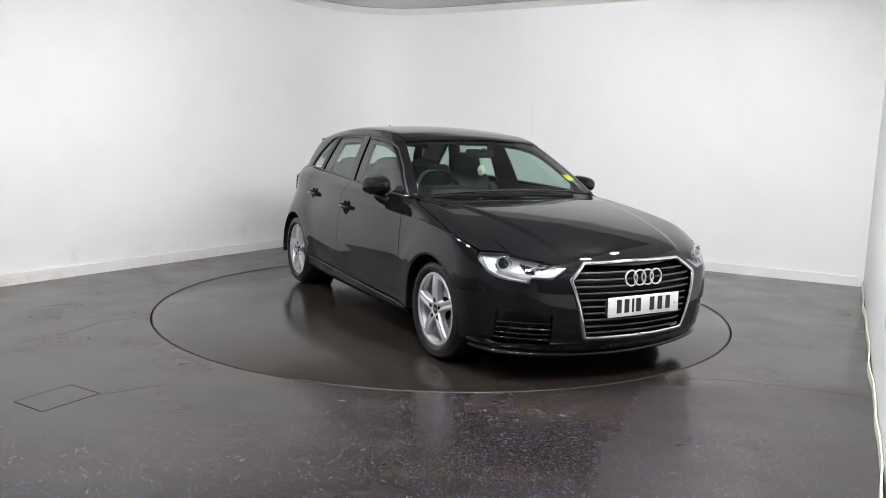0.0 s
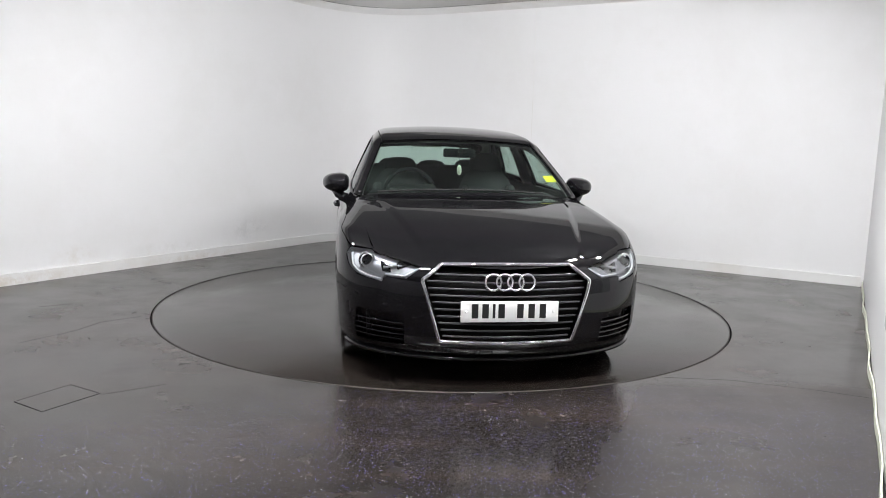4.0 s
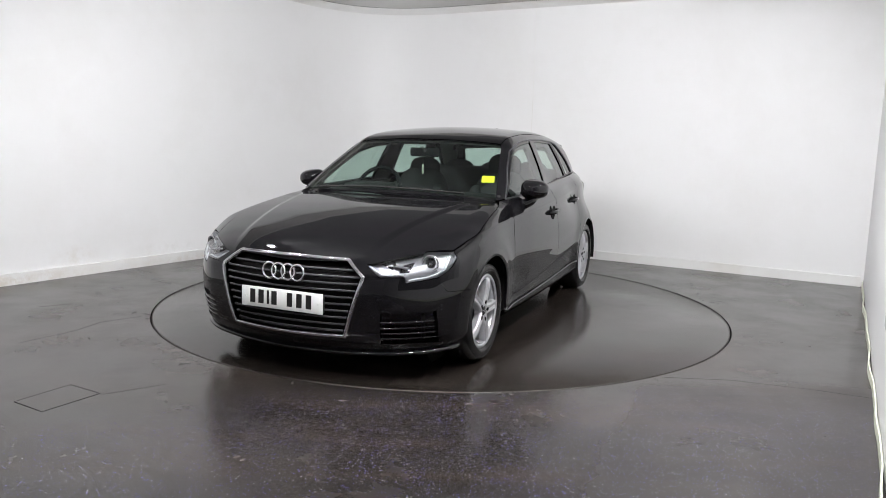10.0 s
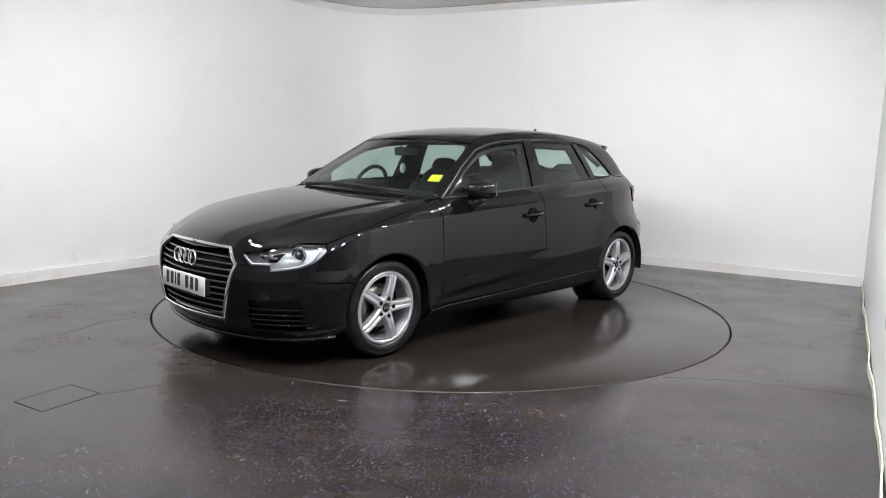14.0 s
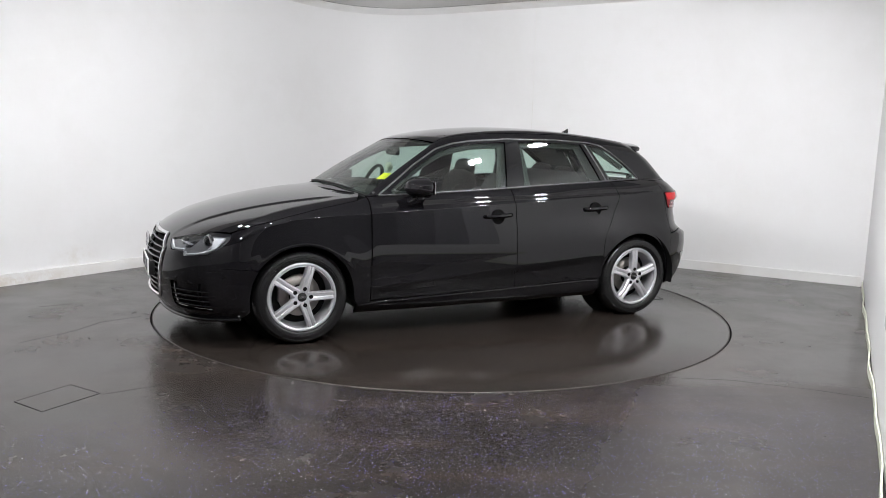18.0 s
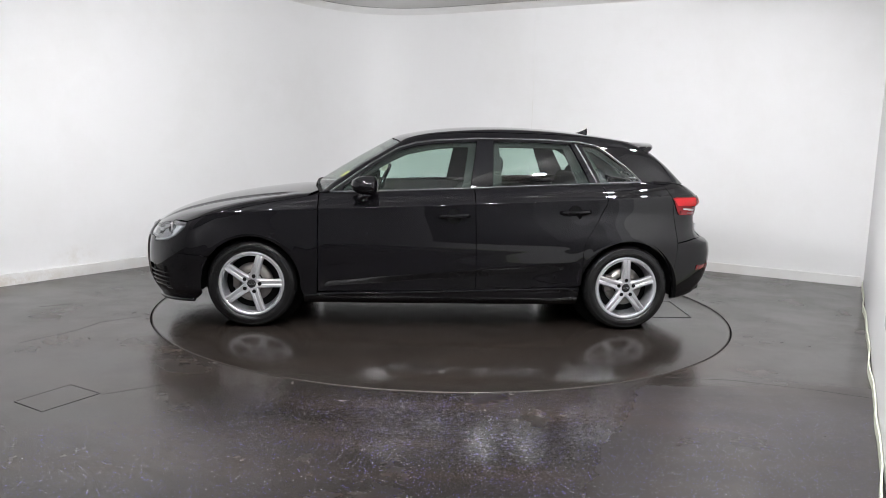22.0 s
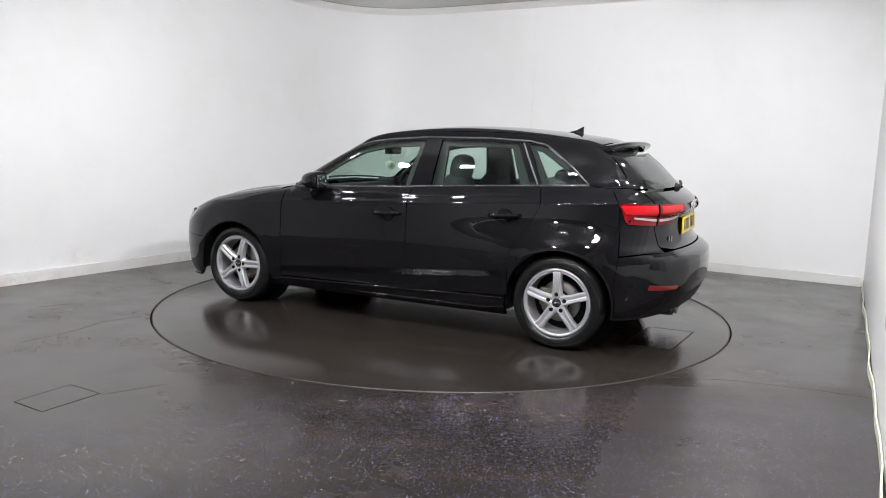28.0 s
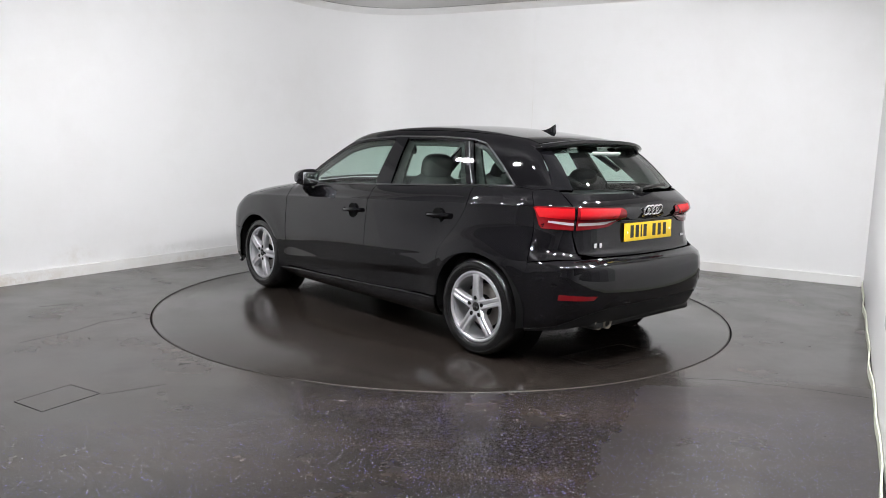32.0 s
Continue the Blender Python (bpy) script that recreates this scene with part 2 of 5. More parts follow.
def patch(A, B, n=24, m=10, L=None, R=None, onto=True):
    """A skin patch between the border lines A and B (and L, R at their ends)."""
    A, B = even(A, n), even(B, n)
    v = np.linspace(0, 1, m)[:, None, None]
    u = np.linspace(0, 1, n)[None, :, None]
    P = A[None] * (1 - v) + B[None] * v
    if L is not None or R is not None:
        L_ = even(L, m) if L is not None else P[:, 0]
        R_ = even(R, m) if R is not None else P[:, -1]
        Q = L_[:, None] * (1 - u) + R_[:, None] * u
        C = (A[0] * (1 - u) + A[-1] * u) * (1 - v) + (B[0] * (1 - u) + B[-1] * u) * v
        P = P + Q - C
    return snap(P) if onto else P


def shrink(P, g):
    """Draws the border rows in by g, for the gap between panels."""
    P = P.copy()

    def pull(a, b):
        d = b - a
        return a + d * np.minimum(g / np.maximum(np.linalg.norm(d, axis=-1, keepdims=True), 1e-6), 0.45)

    P[0], P[-1] = pull(P[0], P[1]), pull(P[-1], P[-2])
    P[:, 0], P[:, -1] = pull(P[:, 0], P[:, 1]), pull(P[:, -1], P[:, -2])
    return P


def mirror_join(P):
    """P's first column lies on the middle plane: the whole patch, both sides."""
    Q = P[:, ::-1].copy()
    Q[..., 1] *= -1
    return np.concatenate([Q[:, :-1], P], axis=1)


def skin(name, grids, thick=0.018, gap=0.0028, flip=False, lift=0.0, on_skin=True):
    """One panel from skin patches, with turned-in edges. flip: for the car's other side."""
    V_, N_, F_ = [], [], []
    for P in grids:
        P = shrink(np.asarray(P, float), gap) if gap else np.asarray(P, float)
        N = normal(P) if on_skin else np.zeros_like(P)
        P = P + N * lift
        m, n = P.shape[:2]
        if flip:
            P, N = P * (1, -1, 1), N * (1, -1, 1)
        b = len(V_)
        V_ += list(P.reshape(-1, 3))
        N_ += list(N.reshape(-1, 3))
        q = np.cross(P[m // 2, n // 2 + 1] - P[m // 2, n // 2], P[m // 2 + 1, n // 2] - P[m // 2, n // 2])
        turn = np.dot(q, N[m // 2, n // 2]) < 0
        for i in range(m - 1):
            for j in range(n - 1):
                f = (b + i * n + j, b + i * n + j + 1, b + (i + 1) * n + j + 1, b + (i + 1) * n + j)
                F_.append(f[::-1] if turn else f)
        if thick:
            rim = [(0, j) for j in range(n)] + [(i, n - 1) for i in range(1, m)] + [(m - 1, j) for j in range(n - 2, -1, -1)] + [(i, 0) for i in range(m - 2, 0, -1)]
            c = P.reshape(-1, 3).mean(0)
            b2, k = len(V_), len(rim)
            for i, j in rim:
                o = P[i, j] - c
                o = o - N[i, j] * np.dot(o, N[i, j])
                o = o / max(np.linalg.norm(o), 1e-6)
                r = 0.0018 if gap and thick > 0.01 else 0.0
                V_ += [P[i, j], P[i, j] + (o * 0.7 - N[i, j] * 0.3) * r, P[i, j] + (o - N[i, j]) * r, P[i, j] + o * r - N[i, j] * thick]
                N_ += [N[i, j], (N[i, j] + o) * 0.7071, o, o] if r else [o, o, o, o]
            for e in range(k):
                g = (e + 1) % k
                for q in (0, 1, 2) if gap and thick > 0.01 else (2,):
                    f = (b2 + 4 * e + q, b2 + 4 * e + q + 1, b2 + 4 * g + q + 1, b2 + 4 * g + q)
                    F_.append(f if turn else f[::-1])
    me = to_mesh(name, V_, F_)
    if on_skin and len(me.vertices) == len(V_):
        me.normals_split_custom_set_from_vertices([tuple(map(float, v)) for v in N_])
    return me


def ribbon(name, pts, w, h, sgn=1, lift=0.0):
    """A proud strip of width w and height h along a line on the skin."""
    pts = np.asarray(pts, float)
    N = normal(pts)
    T = np.gradient(pts, axis=0)
    T /= np.maximum(np.linalg.norm(T, axis=1, keepdims=True), 1e-9)
    S = np.cross(T, N)
    vs, fs = [], []
    sec = ((-0.5, -0.6), (-0.5, 0.6), (-0.3, 1.0), (0.3, 1.0), (0.5, 0.6), (0.5, -0.6))
    k = len(sec)
    for p, n_, s in zip(pts, N, S):
        for a, b in sec:
            q = p + s * a * w + n_ * (b * h + lift)
            vs.append((q[0], q[1] * sgn, q[2]))
    for i in range(len(pts) - 1):
        for q in range(k):
            r = (q + 1) % k
            f = (i * k + q, i * k + r, (i + 1) * k + r, (i + 1) * k + q)
            fs.append(f if sgn > 0 else f[::-1])
    fs += [tuple(range(k)), tuple((len(pts) - 1) * k + q for q in range(k))]
    return to_mesh(name, vs, fs)


# ---------------------------------------------------------------- the room
def paint_white(name, base, dirt, spots=()):
    m = mat(name, base, 0.45, bump=0.15, scale=14)
    nt = m.node_tree
    b = nt.nodes["Principled BSDF"]
    tc = nt.nodes.new("ShaderNodeTexCoord")
    n1 = nt.nodes.new("ShaderNodeTexNoise")
    n1.inputs["Scale"].default_value = 0.9
    n1.inputs["Detail"].default_value = 8
    n1.inputs["Roughness"].default_value = 0.65
    r = nt.nodes.new("ShaderNodeValToRGB")
    r.color_ramp.elements[0].position, r.color_ramp.elements[1].position = 0.30, 0.52
    r.color_ramp.elements[0].color = (*dirt, 1)
    r.color_ramp.elements[1].color = (*base, 1)
    nt.links.new(tc.outputs["Object"], n1.inputs["Vector"])
    nt.links.new(n1.outputs["Fac"], r.inputs["Fac"])
    col = r.outputs["Color"]
    # scuffs and drip marks at a few places: centre, reach, tint, strength
    for p, reach, tint, force in spots:
        off = nt.nodes.new("ShaderNodeVectorMath")
        off.operation = "SUBTRACT"
        off.inputs[1].default_value = p
        nt.links.new(tc.outputs["Object"], off.inputs[0])
        stretch = nt.nodes.new("ShaderNodeVectorMath")
        stretch.operation = "DIVIDE"
        stretch.inputs[1].default_value = reach
        nt.links.new(off.outputs[0], stretch.inputs[0])
        ln = nt.nodes.new("ShaderNodeVectorMath")
        ln.operation = "LENGTH"
        nt.links.new(stretch.outputs[0], ln.inputs[0])
        fade = nt.nodes.new("ShaderNodeMapRange")
        fade.inputs["From Min"].default_value, fade.inputs["From Max"].default_value = 1.0, 0.2
        fade.inputs["To Max"].default_value = force
        nt.links.new(ln.outputs["Value"], fade.inputs["Value"])
        ragged = nt.nodes.new("ShaderNodeTexNoise")
        ragged.inputs["Scale"].default_value, ragged.inputs["Detail"].default_value, ragged.inputs["Roughness"].default_value = 9.0, 9, 0.75
        nt.links.new(tc.outputs["Object"], ragged.inputs["Vector"])
        cut = nt.nodes.new("ShaderNodeMapRange")
        cut.inputs["From Min"].default_value, cut.inputs["From Max"].default_value = 0.44, 0.62
        nt.links.new(ragged.outputs["Fac"], cut.inputs["Value"])
        mul = nt.nodes.new("ShaderNodeMath")
        mul.operation = "MULTIPLY"
        nt.links.new(fade.outputs["Result"], mul.inputs[0])
        nt.links.new(cut.outputs["Result"], mul.inputs[1])
        mx = nt.nodes.new("ShaderNodeMix")
        mx.data_type = "RGBA"
        mx.inputs[7].default_value = (*tint, 1)
        nt.links.new(mul.outputs[0], mx.inputs[0])
        nt.links.new(col, mx.inputs[6])
        col = mx.outputs[2]
    nt.links.new(col, b.inputs["Base Color"])
    return m


SPOTS = (((-3.35, 0.71, 0.17), (0.22, 0.3, 0.14), (0.56, 0.5, 0.42), 0.32), ((-2.22, 2.44, 0.26), (0.35, 0.5, 0.16), (0.52, 0.52, 0.52), 0.35), ((-2.80, 1.55, 0.15), (0.5, 0.75, 0.1), (0.58, 0.57, 0.54), 0.25))
WALL = paint_white("white_wall_paint", (0.80, 0.80, 0.80), (0.765, 0.762, 0.755), SPOTS)
SKIRT = paint_white("white_skirting_paint", (0.78, 0.78, 0.77), (0.70, 0.68, 0.65), (((-3.75, 0.05, 0.03), (0.9, 1.4, 0.09), (0.50, 0.42, 0.32), 0.5), ((-2.6, 1.85, 0.02), (0.7, 1.1, 0.06), (0.52, 0.46, 0.38), 0.4)))
CEIL = paint_white("ceiling_paint", (0.74, 0.73, 0.71), (0.66, 0.65, 0.63))
DARKCEIL = mat("charcoal_ceiling_paint", (0.30, 0.30, 0.305), 0.7, bump=0.3, scale=5)
DARKWALL = mat("pale_grey_paint", (0.70, 0.70, 0.71), 0.6, bump=0.2, scale=6)


def floor_material(name, base, fleck, worn, r0, r1):
    m = bpy.data.materials.new(name)
    m.use_nodes = True
    nt = m.node_tree
    L = nt.links
    b = nt.nodes["Principled BSDF"]
    tc = nt.nodes.new("ShaderNodeTexCoord")

    def noise_tex(scale, detail=6, rough=0.6):
        n = nt.nodes.new("ShaderNodeTexNoise")
        n.inputs["Scale"].default_value, n.inputs["Detail"].default_value, n.inputs["Roughness"].default_value = scale, detail, rough
        L.new(tc.outputs["Object"], n.inputs["Vector"])
        return n.outputs["Fac"]

    def ramp(src, p0, p1, c0, c1):
        r = nt.nodes.new("ShaderNodeValToRGB")
        r.color_ramp.elements[0].position, r.color_ramp.elements[1].position = p0, p1
        r.color_ramp.elements[0].color, r.color_ramp.elements[1].color = (*c0, 1), (*c1, 1)
        L.new(src, r.inputs["Fac"])
        return r.outputs["Color"]

    def mix(fac, a, c, blend="MIX"):
        x = nt.nodes.new("ShaderNodeMix")
        x.data_type, x.blend_type = "RGBA", blend
        for s, v in ((x.inputs[0], fac), (x.inputs[6], a), (x.inputs[7], c)):
            if isinstance(v, (int, float)):
                s.default_value = v
            elif isinstance(v, tuple):
                s.default_value = (*v, 1)
            else:
                L.new(v, s)
        return x.outputs[2]

    dusty = tuple(c * 1.5 for c in base)
    ground = ramp(noise_tex(1.1, 9, 0.65), 0.35, 0.7, base, dusty)
    ground = mix(ramp(noise_tex(7.0, 8, 0.7), 0.45, 0.75, (0, 0, 0), (0.35, 0.35, 0.35)), ground, tuple(c * 1.9 for c in base))
    # dusty wheel tracks along the room
    mp = nt.nodes.new("ShaderNodeMapping")
    mp.inputs["Rotation"].default_value = (0, 0, -math.atan2(U.y, U.x) + 0.35)
    mp.inputs["Scale"].default_value = (0.5, 3.2, 1)
    L.new(tc.outputs["Object"], mp.inputs["Vector"])
    tr = nt.nodes.new("ShaderNodeTexNoise")
    tr.inputs["Scale"].default_value, tr.inputs["Detail"].default_value, tr.inputs["Roughness"].default_value = 1.4, 10, 0.72
    L.new(mp.outputs["Vector"], tr.inputs["Vector"])
    much = 0.6 if worn else 0.16
    track = ramp(tr.outputs["Fac"], 0.48, 0.66, (0, 0, 0), (much, much, much))
    ground = mix(track, ground, tuple(c * k for c, k in zip(base, (3.6, 3.0, 2.5))))
    # flecks of coloured chips in the vinyl, worn away but in front of the turntable
    def sum_of(op, a, c):
        x = nt.nodes.new("ShaderNodeMath")
        x.operation = op
        for k, v in ((0, a), (1, c)):
            if isinstance(v, (int, float)):
                x.inputs[k].default_value = v
            else:
                L.new(v, x.inputs[k])
        return x.outputs[0]

    def between(src, a, c, lo=0.0, hi=1.0):
        r = nt.nodes.new("ShaderNodeMapRange")
        r.interpolation_type = "SMOOTHSTEP"
        r.inputs["From Min"].default_value, r.inputs["From Max"].default_value = a, c
        r.inputs["To Min"].default_value, r.inputs["To Max"].default_value = lo, hi
        L.new(src, r.inputs["Value"])
        return r.outputs["Result"]

    rough = between(noise_tex(1.7, 8, 0.65), 0.25, 0.75, r0, r1)
    xyz = nt.nodes.new("ShaderNodeSeparateXYZ")
    L.new(tc.outputs["Object"], xyz.inputs[0])
    if worn:
        patchy = noise_tex(2.3, 6, 0.6)
        # how far in front of the worn driving lane
        slant = sum_of("ADD", xyz.outputs[1], sum_of("MULTIPLY", sum_of("MINIMUM", sum_of("ADD", xyz.outputs[0], 0.5), 0.0), -0.45))
        slant = sum_of("ADD", slant, sum_of("MULTIPLY", sum_of("SUBTRACT", patchy, 0.5), 0.55))
        near = between(slant, -1.95, -2.5)
        # duller, dustier vinyl to one side of the way that the cars take on to the table
        lane = sum_of("ADD", sum_of("MULTIPLY", sum_of("SUBTRACT", xyz.outputs[0], 0.80), 0.92), sum_of("MULTIPLY", sum_of("ADD", xyz.outputs[1], 2.75), -0.385))
        lane = sum_of("ADD", lane, sum_of("MULTIPLY", sum_of("SUBTRACT", noise_tex(5.0, 5), 0.5), 0.10))
        dull = sum_of("MULTIPLY", between(lane, -0.03, 0.07), between(xyz.outputs[1], -1.9, -2.1))
        rough = sum_of("ADD", rough, sum_of("MULTIPLY", dull, 0.10))
        ground = mix(sum_of("MULTIPLY", dull, 0.35), ground, tuple(c * 1.6 for c in base))
        for size, cut, dot0, tint0, tint1 in ((54.0, fleck * 0.85, 0.115, (0.17, 0.16, 0.58), (0.48, 0.50, 0.57)), (86.0, fleck, 0.135, (0.13, 0.12, 0.46), (0.28, 0.28, 0.36))):
            cell = nt.nodes.new("ShaderNodeTexVoronoi")
            cell.inputs["Scale"].default_value = size
            L.new(tc.outputs["Object"], cell.inputs["Vector"])
            dot = ramp(cell.outputs["Distance"], dot0, dot0 + 0.05, (1, 1, 1), (0, 0, 0))
            sep = nt.nodes.new("ShaderNodeSeparateColor")
            L.new(cell.outputs["Color"], sep.inputs[0])
            some = ramp(sep.outputs[0], cut, cut + 0.03, (1, 1, 1), (0, 0, 0))
            hue = ramp(sep.outputs[1], 0.40, 0.62, tint0, tint1)
            keep = mix(1.0, mix(1.0, dot, some, "MULTIPLY"), near, "MULTIPLY")
            ground = mix(keep, ground, hue)
        # dried white streaks beside the turntable
        for at, reach in (((2.28, 1.30), (0.30, 0.75)), ((1.75, 2.16), (0.55, 0.22)), ((2.40, 0.45), (0.22, 0.40))):
            ax = sum_of("DIVIDE", sum_of("SUBTRACT", xyz.outputs[0], at[0]), reach[0])
            ay = sum_of("DIVIDE", sum_of("SUBTRACT", xyz.outputs[1], at[1]), reach[1])
            far = sum_of("ADD", sum_of("MULTIPLY", ax, ax), sum_of("MULTIPLY", ay, ay))
            chalk = sum_of("MULTIPLY", between(far, 1.0, 0.2), between(noise_tex(13.0, 9, 0.75), 0.52, 0.62, 0.0, 0.55))
            ground = mix(chalk, ground, (0.34, 0.35, 0.36))
    L.new(ground, b.inputs["Base Color"])
    L.new(rough, b.inputs["Roughness"])
    bp = nt.nodes.new("ShaderNodeBump")
    bp.inputs["Strength"].default_value, bp.inputs["Distance"].default_value = 0.16, 0.002
    L.new(noise_tex(120.0, 3), bp.inputs["Height"])
    L.new(bp.outputs["Normal"], b.inputs["Normal"])
    b.inputs["Specular IOR Level"].default_value = 0.5
    return m


FLOOR = floor_material("flecked_vinyl", (0.0175, 0.0148, 0.0134), 0.76, True, 0.15, 0.31)
DISC = floor_material("worn_turntable_vinyl", (0.0140, 0.0115, 0.0100), 0.05, False, 0.12, 0.24)

TABLE_R = 2.231
ROUND = 1.25


def wall_line():
    """The walls' inner line on the plan, from the near right corner round to the near left one."""
    far_r, near_r = Vector((4.16, 1.25, 0)), Vector((4.16, 1.25, 0)) + Vector((-1.77, -3.33, 0)).normalized() * 11.0
    corner = Vector((-1.07, 4.21, 0))
    back = (corner - far_r).normalized()
    left = Vector((-1.89, -2.90, 0)).normalized()
    rounded = []
    a, b = corner - back * ROUND, corner + left * ROUND
    for i in range(41):
        t = i / 40
        rounded.append(a * (1 - t) ** 2 + corner * 2 * t * (1 - t) + b * t * t)
    near_l = corner + left * 11.5
    return near_r, far_r, rounded, near_l


NEAR_R, FAR_R, BEND, NEAR_L = wall_line()


def upright(name, line, z0, z1, thick, material, kind="structure", label=""):
    """A wall over a line on the plan, its thickness on the outer side (to the right of the line's way)."""
    vs, fs, n = [], [], len(line)
    for i, p in enumerate(line):
        a, b = line[max(0, i - 1)], line[min(n - 1, i + 1)]
        d = (b - a).normalized()
        o = Vector((d.y, -d.x, 0)) * thick
        vs += [(p.x, p.y, z0), (p.x, p.y, z1), (p.x + o.x, p.y + o.y, z1), (p.x + o.x, p.y + o.y, z0)]
    for i in range(n - 1):
        for q in range(4):
            r = (q + 1) % 4
            fs.append((4 * i + q, 4 * i + r, 4 * i + 4 + r, 4 * i + 4 + q))
    fs += [(3, 2, 1, 0), tuple(4 * (n - 1) + q for q in range(4))]
    me = to_mesh(name, vs, fs, flat=True)
    me.materials.append(material)
    bm = bmesh.new()
    bm.from_mesh(me)
    bmesh.ops.recalc_face_normals(bm, faces=bm.faces)
    bm.to_mesh(me)
    bm.free()
    return tagged(new(name, me), label, name.split("_")[0], kind=kind)


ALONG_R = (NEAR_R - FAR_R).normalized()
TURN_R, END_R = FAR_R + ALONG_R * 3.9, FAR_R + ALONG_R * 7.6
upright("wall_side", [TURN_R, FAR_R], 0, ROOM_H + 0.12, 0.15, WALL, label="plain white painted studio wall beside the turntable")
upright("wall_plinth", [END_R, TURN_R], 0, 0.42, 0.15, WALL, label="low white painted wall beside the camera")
# unseen panels, stepped darker, added so reflections in the car's doors fade gradually
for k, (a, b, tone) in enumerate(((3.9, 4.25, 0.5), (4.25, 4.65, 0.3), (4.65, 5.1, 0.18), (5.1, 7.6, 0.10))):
    cloth = mat("reflection_panel_grey", (tone, tone, tone * 1.03), 0.9, bump=0.5, scale=7)
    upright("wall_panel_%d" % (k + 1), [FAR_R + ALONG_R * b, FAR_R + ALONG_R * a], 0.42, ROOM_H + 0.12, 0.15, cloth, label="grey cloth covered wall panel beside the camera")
upright("wall_right", [NEAR_R, END_R], 0, ROOM_H + 0.12, 0.15, DARKWALL, label="grey wall behind the camera")
TURN_L = Vector((-1.07, 4.21, 0)) + Vector((-1.89, -2.90, 0)).normalized() * 5.5
upright("wall_far", [FAR_R, *BEND, TURN_L], 0, ROOM_H + 0.12, 0.15, WALL, label="white painted studio wall with a rounded corner")
upright("wall_left", [TURN_L, NEAR_L], 0, ROOM_H + 0.12, 0.15, DARKWALL, label="pale grey wall near the studio entrance")
upright("wall_entrance", [NEAR_L, NEAR_R], 0, ROOM_H + 0.12, 0.15, DARKWALL, label="grey painted wall closing the studio entrance")


def inset(line, d):
    out = []
    for i, p in enumerate(line):
        a, b = line[max(0, i - 1)], line[min(len(line) - 1, i + 1)]
        t = (b - a).normalized()
        out.append(p + Vector((-t.y, t.x, 0)) * d)
    return out


upright("baseboard_far", inset([FAR_R + (BEND[0] - FAR_R).normalized() * 0.026, *BEND, TURN_L], 0.024), 0, 0.098, 0.022, SKIRT, label="white painted skirting board, scuffed and stained")
# a loose strip along the side wall, standing off in waves
STRIP = mat("yellowed_vinyl_strip", (0.66, 0.68, 0.56), 0.5, bump=0.2, scale=20)
loose = []
for i in range(121):
    k = i / 120
    off = 0.018 + 0.007 * math.sin(k * 47) + 0.005 * math.sin(k * 23 + 1.0) - 0.004 * k
    loose.append(END_R.lerp(FAR_R, k) + Vector((-ALONG_R.y, ALONG_R.x, 0)) * -max(0.013, off))
upright("baseboard_side", loose, 0, 0.052, 0.008, STRIP, label="loose yellowed skirting strip standing off in waves")


def floor_with_hole():
    bm = bmesh.new()
    n = 128
    ring = [bm.verts.new(((TABLE_R + 0.006) * math.cos(2 * math.pi * i / n), (TABLE_R + 0.006) * math.sin(2 * math.pi * i / n), 0)) for i in range(n)]
    low = [bm.verts.new((v.co.x, v.co.y, -0.03)) for v in ring]
    out = [bm.verts.new((14 * math.cos(2 * math.pi * i / n), 14 * math.sin(2 * math.pi * i / n), 0)) for i in range(n)]
    for i in range(n):
        j = (i + 1) % n
        bm.faces.new((ring[i], out[i], out[j], ring[j]))
        bm.faces.new((low[i], ring[i], ring[j], low[j]))
    me = bpy.data.meshes.new("floor")
    bm.to_mesh(me)
    bm.free()
    me.materials.append(FLOOR)
    return tagged(new("floor", me), "dark flecked vinyl studio floor, glossy and dusty", "floor", kind="structure")


floor_with_hole()
pit = lathe("pit", [(0.01, -0.06), (2.6, -0.06)], 64, "z")
pit.materials.append(SEAM)
tagged(new("floor_pit", pit), "dark pit under the turntable", "floor", kind="structure")


def ceiling():
    """A light margin along the walls and a dark ceiling inside it."""
    edge = [NEAR_R, FAR_R, *BEND, NEAR_L]
    out, inn = inset(edge, -0.14), inset(edge, 0.75)
    inn[1] = FAR_R + (BEND[0] - FAR_R).normalized() * 0.75 + (NEAR_R - FAR_R).normalized() * 0.75
    vs = [(p.x, p.y, ROOM_H) for p in out] + [(p.x, p.y, ROOM_H) for p in inn] + [(p.x, p.y, ROOM_H + 0.02) for p in inn]
    n = len(edge)
    fs = []
    for i in range(n - 1):
        fs += [(i, n + i, n + i + 1, i + 1), (n + i, 2 * n + i, 2 * n + i + 1, n + i + 1)]
    me = to_mesh("ceiling_margin", vs, fs, flat=True)
    me.materials.append(CEIL)
    tagged(new("ceiling_margin", me), "pale grey lowered ceiling margin along the walls", "ceiling", kind="structure")
    z = ROOM_H + 0.01
    me = to_mesh("ceiling", [(-12, -14, z), (8, -14, z), (8, 7, z), (-12, 7, z), (-12, -14, z + 0.1), (8, -14, z + 0.1), (8, 7, z + 0.1), (-12, 7, z + 0.1)], [(0, 1, 2, 3)[::-1], (4, 5, 6, 7)], flat=True)
    me.materials.append(DARKCEIL)
    tagged(new("ceiling", me), "dark charcoal studio ceiling", "ceiling", kind="structure")


ceiling()


